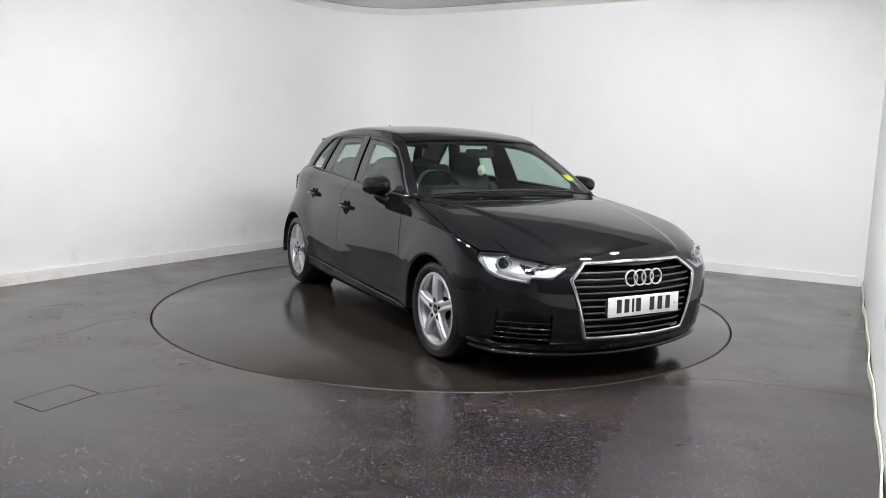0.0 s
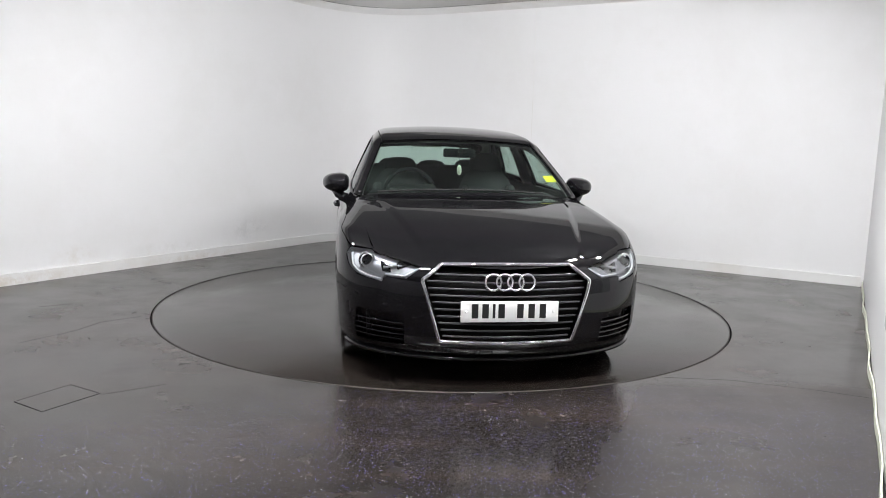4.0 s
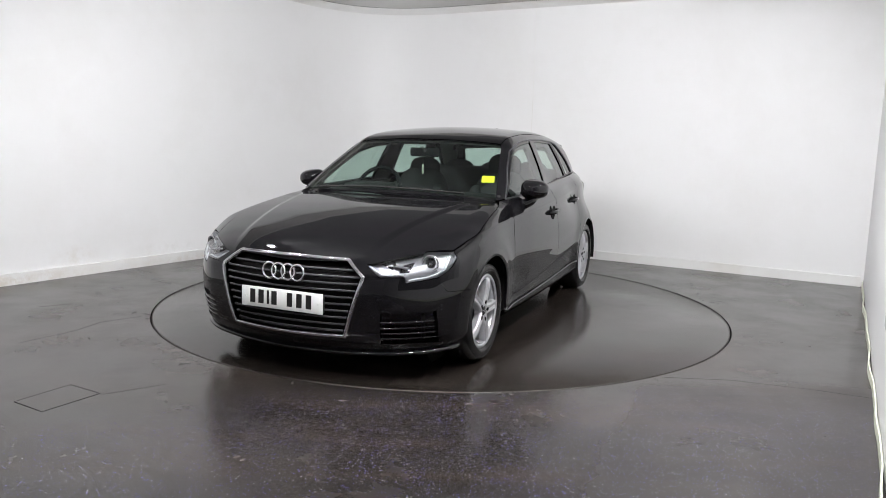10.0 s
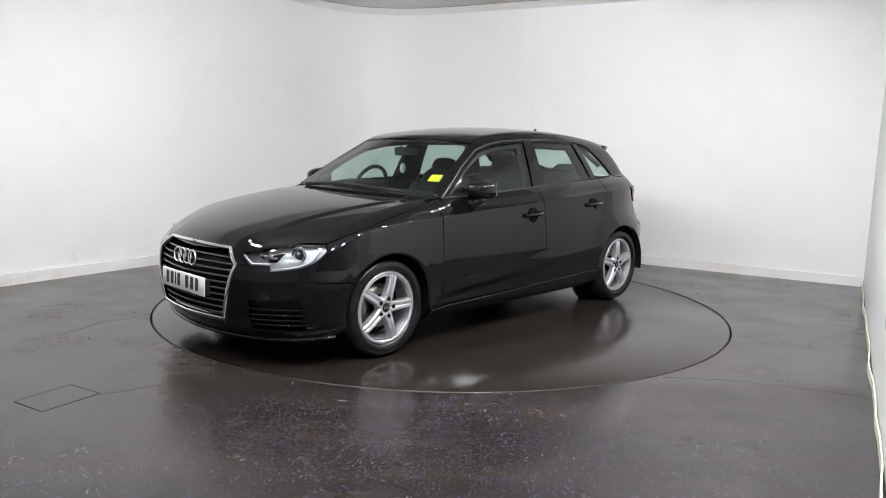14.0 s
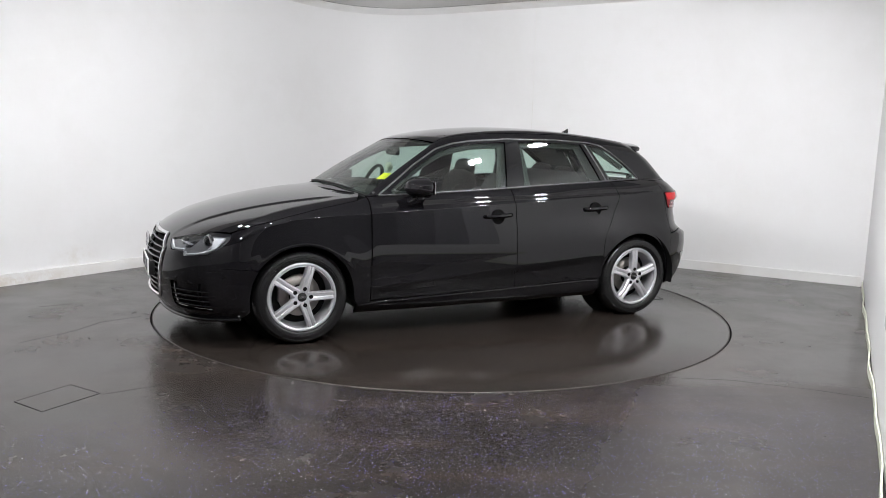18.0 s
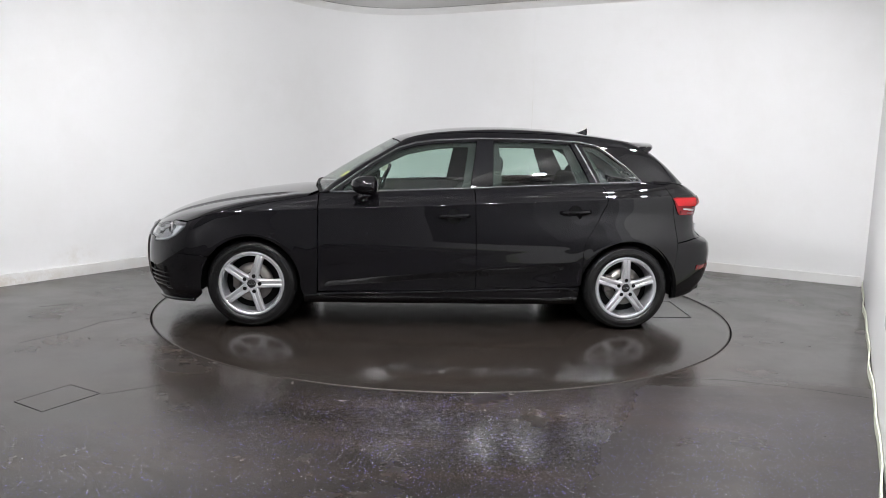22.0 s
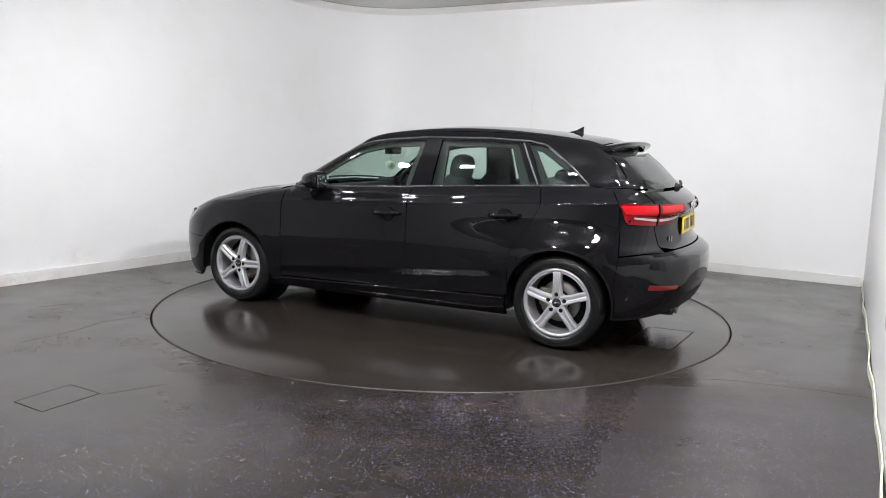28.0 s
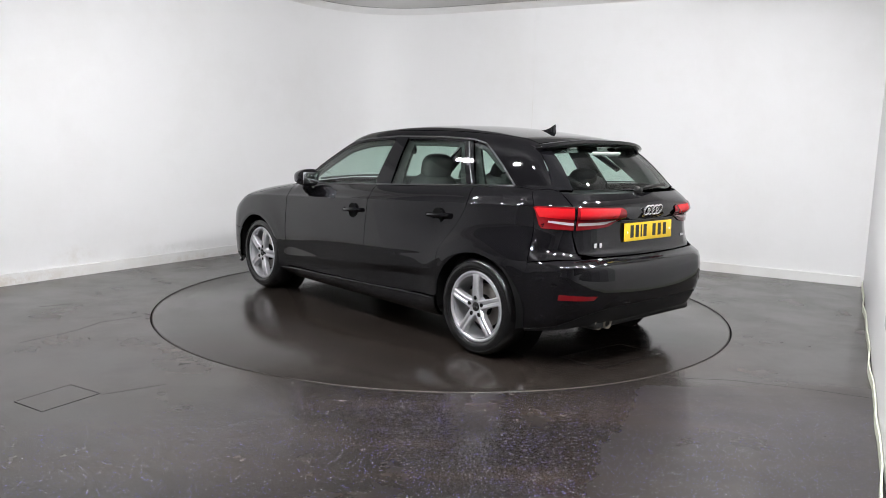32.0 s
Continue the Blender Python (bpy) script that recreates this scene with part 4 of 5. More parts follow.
# headlamps
H_TOP = nose(F(0.440, 0.668), F(0.60, 0.701), F(0.70, 0.716), S(1.86, 0.722), S(1.755, 0.721), n=40)
H_LOW = nose(F(0.440, 0.664), F(0.535, 0.602), F(0.650, 0.606), F(0.655, 0.573), F(0.74, 0.586), S(1.888, 0.597), S(1.828, 0.628), S(1.760, 0.690), n=60)
for s in BOTH:
    lamp = part("headlamp", skin("headlamp", [patch(H_LOW, H_TOP, 44, 10)], flip=s < 0, lift=-0.030, gap=0.0, thick=-0.028), mat("headlamp_bowl", (0.24, 0.24, 0.25), 0.34, 0.8) if s > 0 else bpy.data.materials["headlamp_bowl"], car, "clear headlamp with silver inside")
    part("lens", skin("lens", [patch(H_LOW, H_TOP, 44, 10)], flip=s < 0, lift=-0.001, gap=0.002, thick=0.012), CLEAR, lamp)
    part("light_strip", ribbon("light_strip", ahead((0.462, 0.656), (0.543, 0.613), (0.642, 0.616), n=20), 0.009, 0.006, s, -0.012), HALO, lamp, "white light strip")
    part("light_strip", ribbon("light_strip", nose(F(0.667, 0.585), F(0.74, 0.597), S(1.893, 0.610), S(1.842, 0.636), S(1.788, 0.698), n=40), 0.009, 0.007, s, -0.012), HALO, lamp, "white light strip")
    part("lamp_bezel", skin("lamp_bezel", [patch(ahead((0.62, 0.632), (0.665, 0.632)), ahead((0.62, 0.672), (0.67, 0.688)), 8, 5)], flip=s < 0, lift=-0.026, gap=0, thick=0.004), GLOSS, lamp, "black inner bezel")
    # white patch painted for the bright reflection the lamp shows from the side
    part("side_glint", skin("side_glint", [patch(side((1.872, 0.622), (1.84, 0.642), (1.80, 0.685)), side((1.872, 0.700), (1.84, 0.703), (1.80, 0.704)), 14, 6)], flip=s < 0, lift=-0.022, gap=0, thick=0.004), HALO, lamp, "white patch for the bright reflection at the headlamp side")
    c = snap(np.array([[1.90, 0.745, 0.664]]))[0] - np.array((0.030, 0.014, 0))
    for r0, r1, m in ((0.030, 0.030, GLOSS), (0.036, 0.046, CHROME)):
        pr = [(0.0005, 0.028), (0.018, 0.022), (0.028, 0.004), (0.03, -0.02)] if m is GLOSS else [(0.036, -0.01), (0.038, 0.012), (0.042, 0.016), (0.048, 0.002)]
        me = lathe("projector", pr, 28, "x")
        me.transform(Matrix.Translation((c[0], c[1] * s, c[2])) @ Matrix.Rotation(radians(20 * s), 4, "Z"))
        part("projector" if m is GLOSS else "projector_ring", me, m, lamp)
    for k in range(4):
        q = snap(np.array([[2.02, 0.56 + 0.03 * k, 0.650 + 0.003 * k]]))[0]
        part("reflector_cell", box("reflector_cell", (0.03, 0.024, 0.010), (q[0] - 0.028, q[1] * s, q[2]), 0.004), bpy.data.materials["headlamp_bowl"], lamp)

# tailgate, rear window, spoiler
tg = patch(behind((0.0, 0.672), (0.50, 0.672), (0.598, 0.69)), behind((0.0, 1.03), (0.5, 1.03), (0.612, 1.036)), 24, 24, None, behind(*((0.598, 0.69),) + TG_SIDE[1:3] + ((0.612, 1.036),)))
tailgate = part("tailgate", skin("tailgate", [mirror_join(tg)]), PAINT, car)
bl = patch(behind((0.0, 1.045), (0.42, 1.045), (0.540, 1.058)), behind((0.0, 1.30), (0.40, 1.285), (0.462, 1.27)), 40, 30)
part("rear_screen", skin("rear_screen", [mirror_join(bl)], thick=0.004, lift=-0.003), GLASS, tailgate)
edge = patch(behind((0.540, 1.05), (0.462, 1.275)), behind((0.618, 1.045), (0.53, 1.285)), 14, 4)
pair("rear_screen_edge", [edge], GLOSS, parent=tailgate, gap=0)


def spoiler():
    n, vs, fs = 25, [], []
    sec = []
    for i in range(n):
        y = -0.535 + 1.07 * i / (n - 1)
        e = abs(y) / 0.535
        back = -1.628 + 0.085 * e ** 4
        front = -1.46 + 0.02 * e
        zr = float(above((ROOF_BACK, abs(y) * 0.93), (ROOF_BACK, abs(y) * 0.93 + 1e-4), n=2)[0, 2])
        zt = 1.352 - 0.040 * e ** 3
        sec = [(front, zr - 0.01), (front - 0.005, zr + 0.003), ((front + back) / 2, (zr + zt) / 2 + 0.002), (back + 0.01, zt - 0.006), (back, zt - 0.018), (back + 0.008, zt - 0.032), (back + 0.05, zt - 0.045), (front, zr - 0.07)]
        vs += [(x, y, z) for x, z in sec]
    k = len(sec)
    for i in range(n - 1):
        for q in range(k):
            r = (q + 1) % k
            fs.append((i * k + q, i * k + r, (i + 1) * k + r, (i + 1) * k + q))
    fs += [tuple(range(k)), tuple((n - 1) * k + q for q in range(k))[::-1]]
    me = to_mesh("roof_spoiler", vs, fs)
    bm = bmesh.new()
    bm.from_mesh(me)
    bmesh.ops.recalc_face_normals(bm, faces=bm.faces)
    bm.to_mesh(me)
    bm.free()
    return me


sp = part("roof_spoiler", spoiler(), PAINT, tailgate)
q = behind((0.0, 1.262), (0.0, 1.2621), n=2)[0]
part("brake_light", box("brake_light", (0.012, 0.30, 0.024), (0, 0, 0), 0.004, Matrix.Rotation(radians(-40), 4, "Y")), mat("pale_brake_lens", (0.50, 0.58, 0.54), 0.2), tailgate, "pale high brake light under the spoiler").matrix_basis = Matrix.Translation((q[0] - 0.006, 0, 1.262))
wiper = part("rear_wiper", tube("rear_wiper", [(-1.885, 0.0, 1.05), (-1.895, -0.06, 1.062), (-1.868, -0.20, 1.068), (-1.838, -0.36, 1.07)], 0.010), TRIM, tailgate)
part("wiper_boss", lathe("wiper_boss", [(0.0005, -0.03), (0.02, -0.025), (0.026, 0.01)], 16, "x", (-1.875, 0.0, 1.045)), TRIM, tailgate)
# lip above the plate, handle
part("lid_crease", ribbon("lid_crease", behind((-0.30, 0.872), (0.30, 0.872), n=24), 0.012, 0.006), GLOSS, tailgate)

# model badges as plain bars
for y, z, w in ((0.485, 0.735, 0.03), (0.447, 0.735, 0.024), (-0.44, 0.745, 0.014), (-0.463, 0.745, 0.016), (-0.486, 0.745, 0.010)):
    q = B(abs(y), z)
    part("badge_bar", box("badge_bar", (0.005, w, 0.03 if y > 0 else 0.018), (q[0] - 0.002, y, z), 0.002), CHROME, tailgate)

# tail lamps: outer on the body, inner on the tailgate
T_TOP = tail(S(-1.655, 0.948), B(0.72, 0.958), B(0.61, 0.957))
T_LOW = tail(S(-1.672, 0.928), S(-1.70, 0.848), B(0.72, 0.828), B(0.61, 0.824))
I_TOP, I_LOW = behind((0.600, 0.957), (0.30, 0.952), (0.27, 0.938)), behind((0.600, 0.824), (0.40, 0.84), (0.262, 0.895))
S_TOP, S_LOW = tail(B(0.700, 0.877), B(0.66, 0.872), B(0.61, 0.868)), tail(B(0.700, 0.866), B(0.66, 0.859), B(0.61, 0.853))
for s in BOTH:
    tl = part("tail_lamp", skin("tail_lamp", [patch(T_LOW, T_TOP, 20, 10)], flip=s < 0, lift=0.007, gap=0.001, thick=0.02), REDLENS, car, "red wrap-round tail lamp")
    part("upper_band", skin("upper_band", [patch(tail(S(-1.70, 0.896), B(0.72, 0.896), B(0.615, 0.894)), tail(S(-1.672, 0.940), B(0.72, 0.948), B(0.615, 0.948)), 18, 4)], flip=s < 0, lift=0.0085, gap=0, thick=0.003), REDBAND, tl, "bright red upper band")
    part("light_strip", skin("light_strip", [patch(S_LOW, S_TOP, 18, 3)], flip=s < 0, lift=0.0085, gap=0, thick=0.004), WHITELENS, tl, "white strip in the lamp")
    part("lower_strip", skin("lower_strip", [patch(tail(S(-1.73, 0.843), B(0.72, 0.832), B(0.61, 0.828)), tail(S(-1.73, 0.860), B(0.72, 0.850), B(0.61, 0.846)), 18, 3)], flip=s < 0, lift=0.0083, gap=0, thick=0.003), REDDARK, tl)
    il = part("lid_lamp", skin("lid_lamp", [patch(I_LOW, I_TOP, 20, 10)], flip=s < 0, lift=0.007, gap=0.001, thick=0.02), REDLENS, tailgate, "red inner tail lamp")
    part("upper_band", skin("upper_band", [patch(behind((0.592, 0.896), (0.34, 0.900)), behind((0.592, 0.948), (0.31, 0.944)), 14, 4)], flip=s < 0, lift=0.0085, gap=0, thick=0.003), REDBAND, il)
    part("light_strip", skin("light_strip", [patch(behind((0.59, 0.852), (0.42, 0.858), (0.33, 0.878)), behind((0.59, 0.867), (0.42, 0.872), (0.33, 0.884)), 14, 3)], flip=s < 0, lift=0.0085, gap=0, thick=0.004), WHITELENS, il)

# rear bumper and lower apron
rb_top = tail(B(0.0, 0.668), B(0.50, 0.668), B(0.60, 0.662), B(0.72, 0.655), S(-1.69, 0.632))
rb_mid = tail(B(0.0, 0.40), B(0.45, 0.388), B(0.60, 0.345), B(0.70, 0.27), S(-1.664, 0.225))
rb_low = tail(B(0.0, 0.30), B(0.50, 0.280), B(0.70, 0.240), S(-1.668, 0.215))
part("rear_bumper", skin("rear_bumper", [mirror_join(patch(rb_mid, rb_top, 28, 14, None, side((-1.664, 0.225), (-1.66, 0.335), (-1.69, 0.632))))]), PAINT, car)
part("rear_apron", skin("rear_apron", [mirror_join(patch(rb_low, rb_mid, 28, 10))], lift=-0.004), TRIM, car, "matt black lower rear apron")
for s in BOTH:
    part("rear_reflector", skin("rear_reflector", [patch(behind((0.585, 0.436), (0.725, 0.430)), behind((0.565, 0.460), (0.725, 0.464)), 12, 4)], flip=s < 0, lift=0.003, gap=0, thick=0.006), REDDARK, car, "dark red rear reflector")
part("exhaust_pipe", lathe("exhaust_pipe", [(0.028, 0.25), (0.033, 0.02), (0.034, 0.0), (0.030, 0.0), (0.028, 0.03), (0.026, 0.2)], 24, "x", (-2.000, 0.41, 0.276)), EXHAUST, car, "sooty steel exhaust tail pipe")
part("exhaust_pipe", lathe("exhaust_pipe", [(0.028, 0.25), (0.033, 0.02), (0.034, 0.0), (0.030, 0.0), (0.028, 0.03), (0.026, 0.2)], 24, "x", (-1.985, 0.48, 0.276)), EXHAUST, car, "sooty steel exhaust tail pipe")

# door mirrors
for s in BOTH:
    bm = bmesh.new()
    bmesh.ops.create_uvsphere(bm, u_segments=28, v_segments=18, radius=1.0)
    for v in bm.verts:
        x, y, z = v.co
        v.co = (0.50 + (x * 0.142 if x > 0 else x * 0.035) * (1 - 0.15 * y), 0.896 + 0.094 * (abs(y) ** 0.8) * (1 if y > 0 else -1), 1.004 + 0.067 * (abs(z) ** 0.75) * (1 if z > 0 else -1) * (1 - 0.18 * y))
        v.co.y *= s
    if s < 0:
        bmesh.ops.reverse_faces(bm, faces=bm.faces)
    me = bpy.data.meshes.new("door_mirror")
    bm.to_mesh(me)
    bm.free()
    mir = part("door_mirror", smooth(me), PAINT, car)
    part("mirror_glass", box("mirror_glass", (0.006, 0.135, 0.088), (0.462, 0.894 * s, 1.004), 0.0028), mat("mirror_silver", (0.75, 0.77, 0.78), 0.03, 1.0), mir)
    part("mirror_foot", tube("mirror_foot", [(0.53, 0.90 * s, 0.962), (0.55, 0.875 * s, 0.925), (0.575, 0.845 * s, 0.905), (0.59, 0.82 * s, 0.90)], 0.034, 12), GLOSS, mir)
    part("indicator_strip", tube("indicator_strip", [(0.612, 0.82 * s, 0.982), (0.632, 0.885 * s, 0.978), (0.602, 0.945 * s, 0.978), (0.535, 0.972 * s, 0.984)], 0.006), GLOSS, mir)

# door handles
for s in BOTH:
    for x0, z0 in ((-0.066, 0.806), (-0.93, 0.842)):
        q = side((x0, z0), (x0 - 0.001, z0), n=2)[0]
        hb = part("door_handle", tube("door_handle", [(x0 + 0.105, (q[1] + 0.004) * s, z0 - 0.005), (x0 + 0.08, (q[1] + 0.026) * s, z0 - 0.004), (x0, (q[1] + 0.034) * s, z0), (x0 - 0.08, (q[1] + 0.026) * s, z0 + 0.004), (x0 - 0.105, (q[1] + 0.002) * s, z0 + 0.005)], 0.014, 12), PAINT, car)
        cup = lathe("handle_cup", [(0.0005, -0.004), (0.03, -0.001), (0.046, 0.0025)], 24, "y")
        cup.transform(Matrix.Translation((x0, (q[1] + 0.007) * s, z0 - 0.006)) @ Matrix.Diagonal((1.1, s, 1.15, 1)))
        part("handle_cup", cup, SEAM, hb)

# roof aerial
vs, fs = [], []
for i in range(9):
    t = i / 8
    x0 = -1.05 - 0.125 * t - 0.02 * t * t
    h = 0.056 * t ** 2.2
    w = 0.018 * (1 - 0.2 * t)
    zr = float(top_mid(x0)) - 0.004
    vs += [(x0, -w, zr), (x0, -w * 0.35, zr + h + 0.002), (x0, w * 0.35, zr + h + 0.002), (x0, w, zr)]
for i in range(8):
    for q in range(4):
        r = (q + 1) % 4
        fs.append((4 * i + q, 4 * i + r, 4 * i + 4 + r, 4 * i + 4 + q))
fs += [(0, 1, 2, 3)[::-1], (32, 33, 34, 35)]
part("roof_aerial", to_mesh("roof_aerial", vs, fs, flat=True), GLOSS, car)

# front wipers
for y0, y1 in ((0.52, -0.05), (-0.02, -0.62)):
    pts = [np.array(above((0.928 - 0.16 * y * y, abs(y)), (0.928 - 0.16 * y * y, abs(y) + 1e-4), n=2)[0]) * (1, 1 if y >= 0 else -1, 1) + (0, 0, 0.006) for y in np.linspace(y0, y1, 12)]
    part("front_wiper", tube("front_wiper", pts, 0.007), TRIM, car)


# ---------------------------------------------------------------- wheels
def wheel(ax, s, turn, hub_y):
    rim = part("wheel", lathe("wheel", [(0.196, 0.0), (0.200, -0.006), (0.203, -0.06), (0.188, -0.10), (0.185, -0.16), (0.205, -0.175)], 64), ALLOY, car, "silver five-spoke alloy wheel")
    kids = [part("rim_lip", lathe("rim_lip", [(0.196, -0.04), (0.201, -0.006), (0.209, 0.003), (0.221, 0.004), (0.2245, -0.003), (0.219, -0.012)], 64), ALLOY, rim)]
    prof = [(0.217, -0.014), (0.226, 0.006), (0.238, 0.014), (0.262, 0.017), (0.282, 0.011), (0.297, -0.006), (0.305, -0.028), (0.308, -0.060), (0.308, -0.14), (0.305, -0.165), (0.295, -0.185), (0.27, -0.20), (0.225, -0.195), (0.205, -0.175)]
    tyre = part("tyre", lathe("tyre", prof, 72), RUBBER, rim, "black rubber tyre")
    for r in (0.245, 0.279):
        kids.append(part("sidewall_ring", lathe("sidewall_ring", [(r - 0.003, 0.013), (r, 0.0185 if r < 0.27 else 0.0145), (r + 0.003, 0.013)], 64), RUBBER, rim))
    # brake disc and the dark behind it
    kids.append(part("brake_disc", lathe("brake_disc", [(0.07, -0.075), (0.135, -0.075), (0.137, -0.09)], 40), STEEL, rim, "worn steel brake disc"))
    kids.append(part("hub_carrier", lathe("hub_carrier", [(0.0005, -0.05), (0.06, -0.05), (0.075, -0.09), (0.19, -0.12)], 40), SEAM, rim))
    kids.append(part("brake_caliper", box("brake_caliper", (0.06, 0.05, 0.12), (0.11, -0.09, 0.02), 0.012), STEEL, rim))
    # spokes: two slanted faces rising to a ridge
    st = ((0.032, 0.036, 0.004, -0.004), (0.06, 0.031, 0.006, -0.012), (0.10, 0.0275, 0.010, -0.010), (0.15, 0.027, 0.010, -0.004), (0.185, 0.0285, 0.006, -0.004), (0.206, 0.031, 0.001, -0.008))
    for k in range(5):
        a = radians(turn + 72 * k)
        vs, fs = [], []
        for r, w, d, e in st:
            sec = [(-w, -0.035), (-w, d - 0.010), (-w * 0.72, d), (-w * 0.22, d - 0.002), (0, d - 0.007), (w * 0.22, d - 0.002), (w * 0.72, d), (w, d - 0.010), (w, -0.035)]
            for t, y in sec:
                vs.append((r * math.cos(a) - t * math.sin(a), y, r * math.sin(a) + t * math.cos(a)))
        m = 9
        for i in range(len(st) - 1):
            for q in range(m):
                p = (q + 1) % m
                fs.append((i * m + q, i * m + p, (i + 1) * m + p, (i + 1) * m + q))
        fs += [tuple(range(m))[::-1], tuple((len(st) - 1) * m + q for q in range(m))]
        me = to_mesh("spoke", vs, fs, flat=True)
        kids.append(part("spoke", me, ALLOY, rim))
        b = radians(turn + 72 * k)
        kids.append(part("wheel_bolt", lathe("wheel_bolt", [(0.0005, 0.004), (0.010, 0.005), (0.0135, 0.004), (0.015, -0.012)], 10, "y", (0.056 * math.cos(b), 0.001, 0.056 * math.sin(b))), SEAM, rim))
    kids.append(part("hub_face", lathe("hub_face", [(0.030, -0.002), (0.046, -0.004), (0.066, -0.012), (0.070, -0.035)], 40), ALLOY, rim))
    kids.append(part("centre_cap", lathe("centre_cap", [(0.0005, 0.003), (0.022, 0.002), (0.029, -0.002)], 28), TRIM, rim, "dark centre cap"))
    for i in range(4):
        pts = [(-0.0147 + 0.0098 * i + 0.0062 * math.cos(2 * math.pi * k / 14), 0.0035, 0.0062 * math.sin(2 * math.pi * k / 14)) for k in range(14)]
        kids.append(part("cap_ring", tube("cap_ring", pts, 0.0011, 5, True), CHROME, rim))
    rim.matrix_basis = Matrix.Translation((ax, hub_y * s, HUB_Z + 0.002)) @ (Matrix.Identity(4) if s > 0 else Matrix.Rotation(math.pi, 4, "Z"))
    return rim


wheel(AXLE_F, 1, 35, 0.845)
wheel(AXLE_R, 1, 17, 0.838)
wheel(AXLE_F, -1, 16, 0.845)
wheel(AXLE_R, -1, 14, 0.838)

# wheel housings, floor pan
for s in BOTH:
    for ax in (AXLE_F, AXLE_R):
        me = lathe("wheel_housing", [(0.36, -0.27), (0.36, 0.0)], 36)
        vs = [v.co.copy() for v in me.vertices]
        fs = [tuple(p.vertices) for p in me.polygons if all(vs[i].z > -0.12 for i in p.vertices)]
        b = len(vs)
        for i in range(36):
            vs.append(Vector((0.36 * math.cos(2 * math.pi * i / 36), -0.27, 0.36 * math.sin(2 * math.pi * i / 36))))
        fs.append(tuple(range(b, b + 36)))
        me = to_mesh("wheel_housing", [(v.x + ax, (0.865 + v.y) * s, v.z + HUB_Z) for v in vs], fs)
        part("wheel_housing", me, SEAM, car)
part("floor_pan", box("floor_pan", (1.92, 1.52, 0.10), (0, 0, 0.24), 0.03), TRIM, car)
part("floor_pan", box("floor_pan", (0.72, 1.14, 0.10), (1.30, 0, 0.26), 0.03), TRIM, car)
part("floor_pan", box("floor_pan", (0.75, 1.10, 0.10), (-1.36, 0, 0.28), 0.03), TRIM, car)
part("nose_pan", box("nose_pan", (0.34, 0.92, 0.05), (1.80, 0, 0.22), 0.02), TRIM, car)
part("tail_pan", box("tail_pan", (0.30, 1.05, 0.05), (-1.84, 0, 0.27), 0.02), TRIM, car)
part("firewall", box("firewall", (0.04, 1.4, 0.55), (0.93, 0, 0.62), 0.01), TRIM, car)
part("radiator", box("radiator", (0.04, 1.15, 0.42), (1.98, 0, 0.46), 0.01), SEAM, car)
part("engine_tray", box("engine_tray", (0.95, 1.2, 0.05), (1.45, 0, 0.66), 0.01), SEAM, car)
for s in BOTH:
    part("rear_exhaust_box", box("rear_exhaust_box", (0.25, 0.4, 0.13), (-1.62, 0.28 * s, 0.24), 0.05), SEAM, car)


# ---------------------------------------------------------------- inside the car
def cushion(name, w, h, d, r, m, parent, mtx, label=""):
    bm = bmesh.new()
    bmesh.ops.create_cube(bm, size=1.0)
    bmesh.ops.scale(bm, vec=(d, w, h), verts=bm.verts)
    bmesh.ops.bevel(bm, geom=list(bm.edges), offset=r, segments=4, affect="EDGES", profile=0.5)
    bmesh.ops.transform(bm, matrix=mtx, verts=bm.verts)
    me = bpy.data.meshes.new(name)
    bm.to_mesh(me)
    bm.free()
    return part(name, smooth(me), m, parent, label)


def pillow(name, w, h, d, m, parent, mtx, power=(0.7, 0.72, 0.7), narrow=0.0):
    """A rounded headrest or backrest, narrower towards its top."""
    bm = bmesh.new()
    bmesh.ops.create_uvsphere(bm, u_segments=24, v_segments=16, radius=1.0)
    for v in bm.verts:
        v.co = [(abs(c) ** k) * (1 if c > 0 else -1) * r / 2 for c, k, r in zip(v.co, power, (d, w, h))]
        v.co.y *= 1 - narrow * max(0.0, v.co.z / (h / 2)) ** 2
    bmesh.ops.transform(bm, matrix=mtx, verts=bm.verts)
    me = bpy.data.meshes.new(name)
    bm.to_mesh(me)
    bm.free()
    return part(name, smooth(me), m, parent)


def lean(x, y, z, a):
    return Matrix.Translation((x, y, z)) @ Matrix.Rotation(radians(a), 4, "Y")


for y in (0.36, -0.36):
    low = 0.0 if y > 0 else -0.05
    seat = cushion("front_seat", 0.50, 0.14, 0.52, 0.05, CLOTH, car, lean(0.02, y, 0.50, -6), "dark cloth front seat")
    pillow("backrest", 0.50, 0.70, 0.17, CLOTH, seat, lean(-0.29, y, 0.745, -18), (0.55, 0.42, 0.40), 0.30)
    for s in BOTH:
        pillow("bolster", 0.10, 0.52, 0.20, CLOTH, seat, lean(-0.23, y + 0.195 * s, 0.71, -18), (0.6, 0.6, 0.45), 0.0)
    pillow("headrest", 0.27, 0.20, 0.12, CLOTH, seat, lean(-0.40, y, 1.122 + low, -10))
    for s in BOTH:
        part("headrest_post", tube("headrest_post", [(-0.385, y + 0.06 * s, 1.0), (-0.40, y + 0.06 * s, 1.10 + low)], 0.007), SATIN, seat)
bench = cushion("rear_bench", 1.25, 0.16, 0.50, 0.06, CLOTH, car, lean(-0.80, 0, 0.52, -6), "dark cloth rear bench")
cushion("backrest", 1.22, 0.56, 0.14, 0.05, CLOTH, bench, lean(-1.08, 0, 0.82, -20))
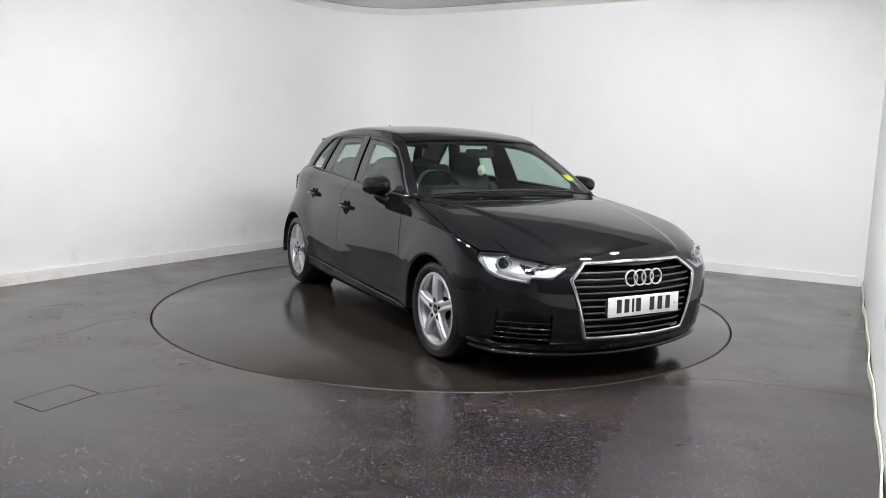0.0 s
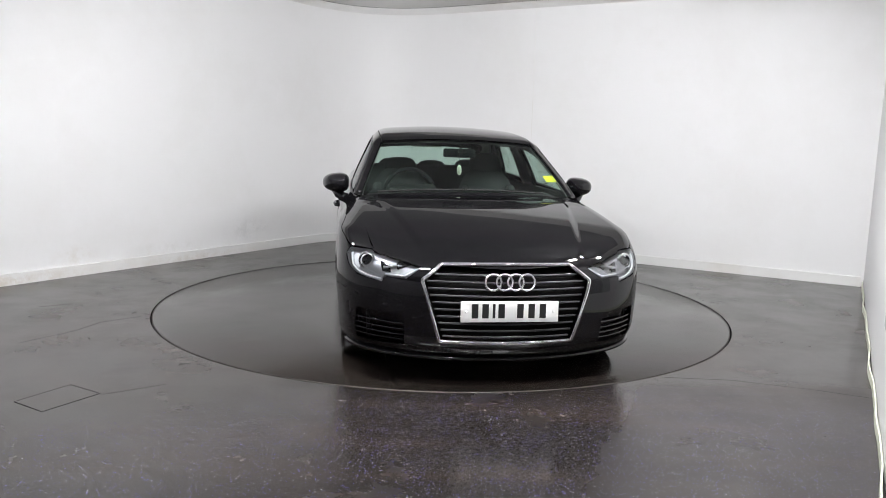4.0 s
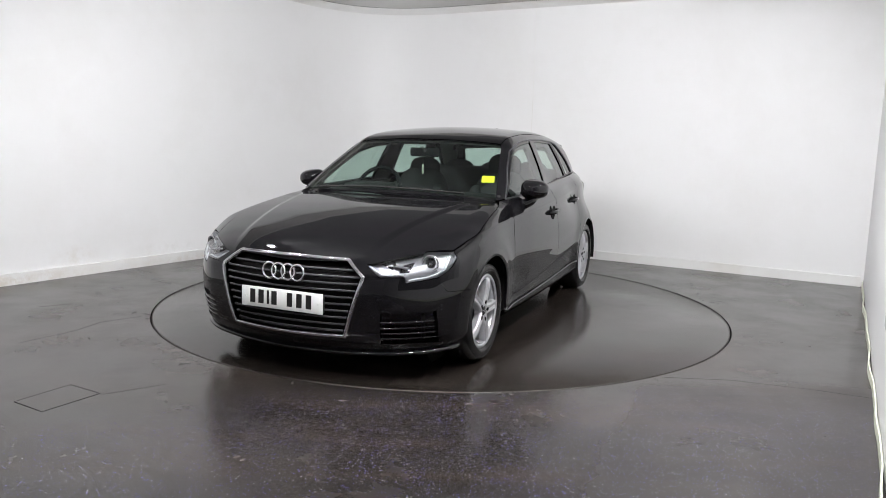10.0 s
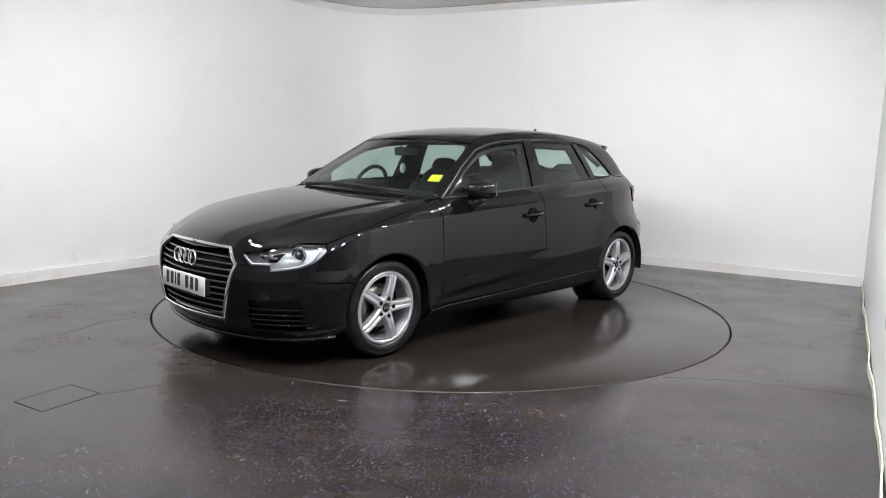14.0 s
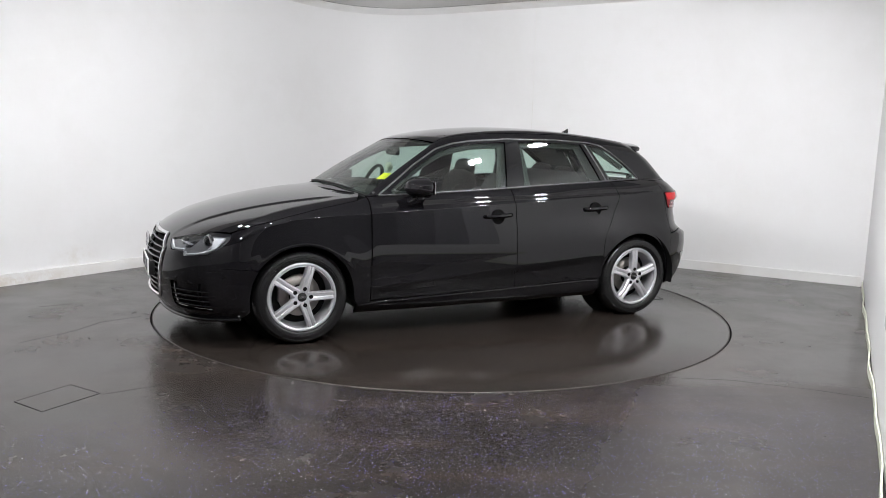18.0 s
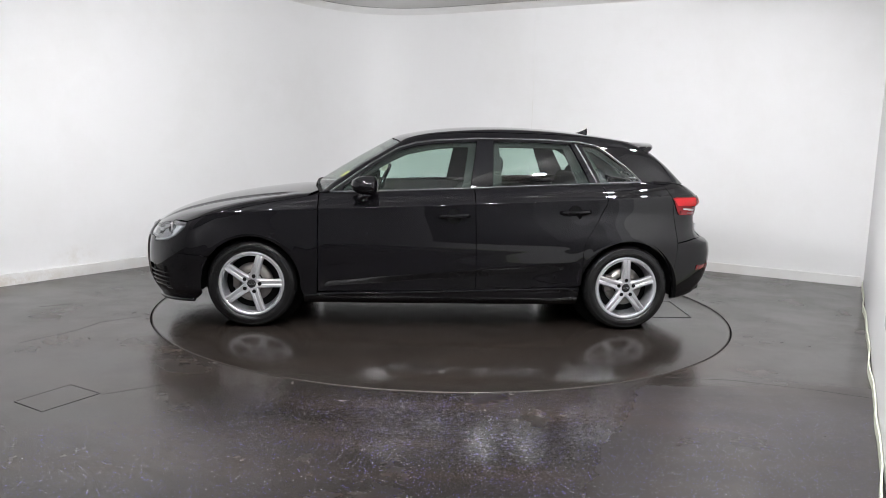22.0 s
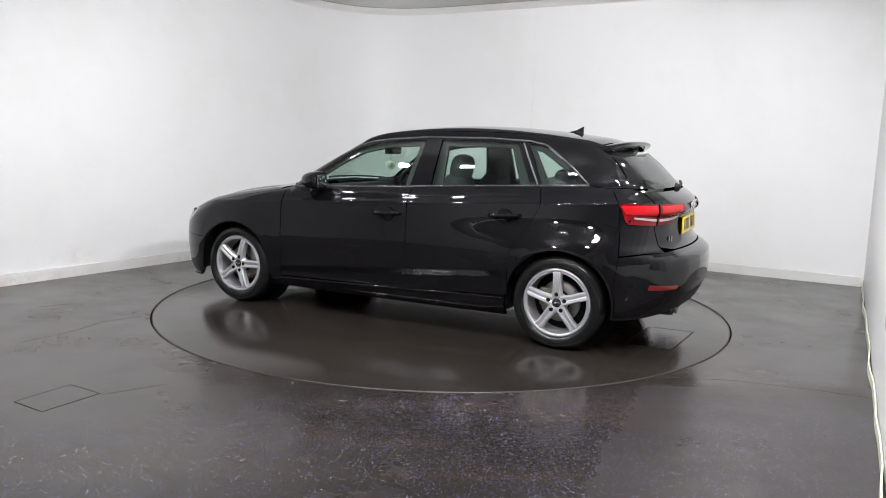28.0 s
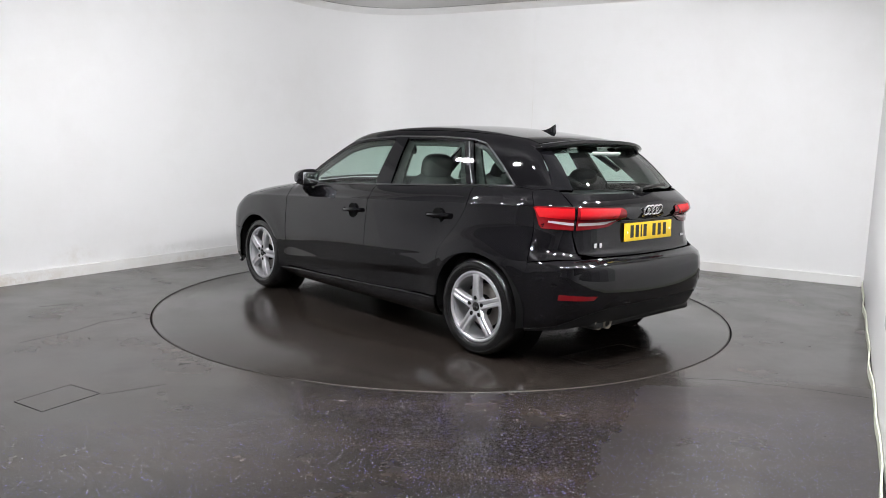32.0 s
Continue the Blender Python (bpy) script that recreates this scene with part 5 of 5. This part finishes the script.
for y in (0.36, 0.0, -0.36):
    pillow("headrest", 0.27, 0.15, 0.11, CLOTH, bench, lean(-1.18, y, 1.070 if y else 1.055, -14))
part("parcel_shelf", box("parcel_shelf", (0.46, 1.12, 0.02), (-1.46, 0, 0.985), 0.008), CLOTH, car)
part("headlining", skin("headlining", [mirror_join(roof)], lift=-0.035, gap=0.01, thick=0), LINER, car, "grey headlining")
pair("pillar_lining", [strip[0], strip[2]], LINER, lift=-0.03, gap=0.004, thick=0)
dash = cushion("dashboard", 1.36, 0.17, 0.42, 0.06, TRIM, car, lean(0.70, 0, 0.865, 4), "black dashboard")
cushion("instrument_hood", 0.36, 0.08, 0.20, 0.03, TRIM, dash, lean(0.58, -0.36, 0.955, 6))
cushion("dash_lower", 1.30, 0.30, 0.30, 0.05, TRIM, dash, lean(0.66, 0, 0.68, 0))
part("centre_console", box("centre_console", (0.95, 0.22, 0.24), (0.15, 0, 0.46), 0.04), TRIM, car)
ang = radians(66)
wh = part("steering_wheel", tube("steering_wheel", [(0, 0.182 * math.cos(2 * math.pi * k / 40), 0.182 * math.sin(2 * math.pi * k / 40)) for k in range(40)], 0.0155, 10, True), GLOSS, car, "black steering wheel")
wh.matrix_basis = Matrix.Translation((0.45, -0.36, 0.935)) @ Matrix.Rotation(radians(-24), 4, "Y")
part("wheel_boss", lathe("wheel_boss", [(0.0005, -0.03), (0.055, -0.025), (0.07, 0.0), (0.05, 0.04)], 24, "x"), TRIM, wh)
for a in (0, 180, 270):
    part("wheel_arm", box("wheel_arm", (0.012, 0.13, 0.03), (0, 0.11 * math.cos(radians(a)), 0.11 * math.sin(radians(a))), 0.005, None) if a != 270 else box("wheel_arm", (0.012, 0.03, 0.13), (0, 0, -0.11), 0.005), TRIM, wh)
for s in BOTH:
    part("door_lining", box("door_lining", (1.95, 0.03, 0.52), (-0.15, 0.735 * s, 0.71), 0.01), TRIM, car)
    part("rear_lining", box("rear_lining", (0.5, 0.03, 0.5), (-1.36, 0.62 * s, 0.74), 0.01), TRIM, car)
pair("centre_pillar_lining", [patch(side((-0.13, 0.985), (-0.42, 1.0)), side((-0.185, 1.33), (-0.40, 1.335)), 10, 12)], TRIM, lift=-0.035, gap=0, thick=0.02)
pair("rear_pillar_lining", [patch(side((-0.985, 1.03), (-1.19, 1.045)), side((-0.86, 1.325), (-1.03, 1.31)), 10, 12)], TRIM, lift=-0.035, gap=0, thick=0.02)
pair("window_rail_lining", [patch(side((0.66, 1.0), (0.45, 1.145), (0.30, 1.225), (0.05, 1.28), (-0.3, 1.30), (-0.8, 1.30), (-1.08, 1.285), (-1.30, 1.14)), side((0.70, 1.03), (0.45, 1.18), (0.30, 1.265), (0.05, 1.32), (-0.3, 1.34), (-0.8, 1.34), (-1.10, 1.318), (-1.34, 1.16)), 50, 4)], TRIM, lift=-0.035, gap=0, thick=0.015)
# mirror, charm and sticker at the windscreen
inner = part("inner_mirror", box("inner_mirror", (0.03, 0.24, 0.065), (0.40, 0.005, 1.228), 0.014), GLOSS, car)
part("mirror_stalk", tube("mirror_stalk", [(0.405, 0.005, 1.235), (0.455, 0.005, 1.262)], 0.012), TRIM, inner)
charm = part("hanging_charm", lathe("hanging_charm", [(0.0005, -0.004), (0.036, -0.003), (0.039, 0.0), (0.036, 0.003), (0.0005, 0.004)], 24, "x"), mat("charm_card", (0.62, 0.64, 0.52), 0.5), car, "round pale air freshener on a cord")
charm.matrix_basis = Matrix.Translation((0.43, 0.004, 1.105)) @ Matrix.Rotation(radians(106), 4, "Z")
part("charm_band", lathe("charm_band", [(0.0005, -0.0048), (0.022, -0.0048), (0.0225, 0.0), (0.022, 0.0048), (0.0005, 0.0048)], 20, "x"), mat("charm_print", (0.50, 0.50, 0.40), 0.6), charm)
part("charm_cord", tube("charm_cord", [(0.43, 0.004, 1.142), (0.412, 0.004, 1.22)], 0.0015, 5), INK, car)
st = patch(above((0.745, 0.585), (0.715, 0.668)), above((0.683, 0.568), (0.655, 0.648)), 6, 6)
label_ = part("windscreen_sticker", skin("windscreen_sticker", [st], lift=-0.008, gap=0, thick=0), STICKER, car, "yellow paper sticker inside the windscreen")
for k in (0.25, 0.45, 0.62):
    part("bar", ribbon("bar", np.array([st[int(k * 5), 1] * (1 - k * 0.1), st[int(k * 5), 4]]), 0.004, 0.001, 1, -0.006), INK, label_)


# ---------------------------------------------------------------- what moves
def motions():
    spin = curve(*SPIN)
    rows_car, rows_table = [], []
    for t in range(0, 33):
        a = float(spin(t))
        turn = Matrix.Rotation(radians(a), 4, "Z")
        rows_car.append((float(t), turn @ Matrix.Translation((-CAR_OFF[0], -CAR_OFF[1], 0))))
        rows_table.append((float(t), turn))
    walk(car, rows_car)
    walk(table, rows_table)


motions()
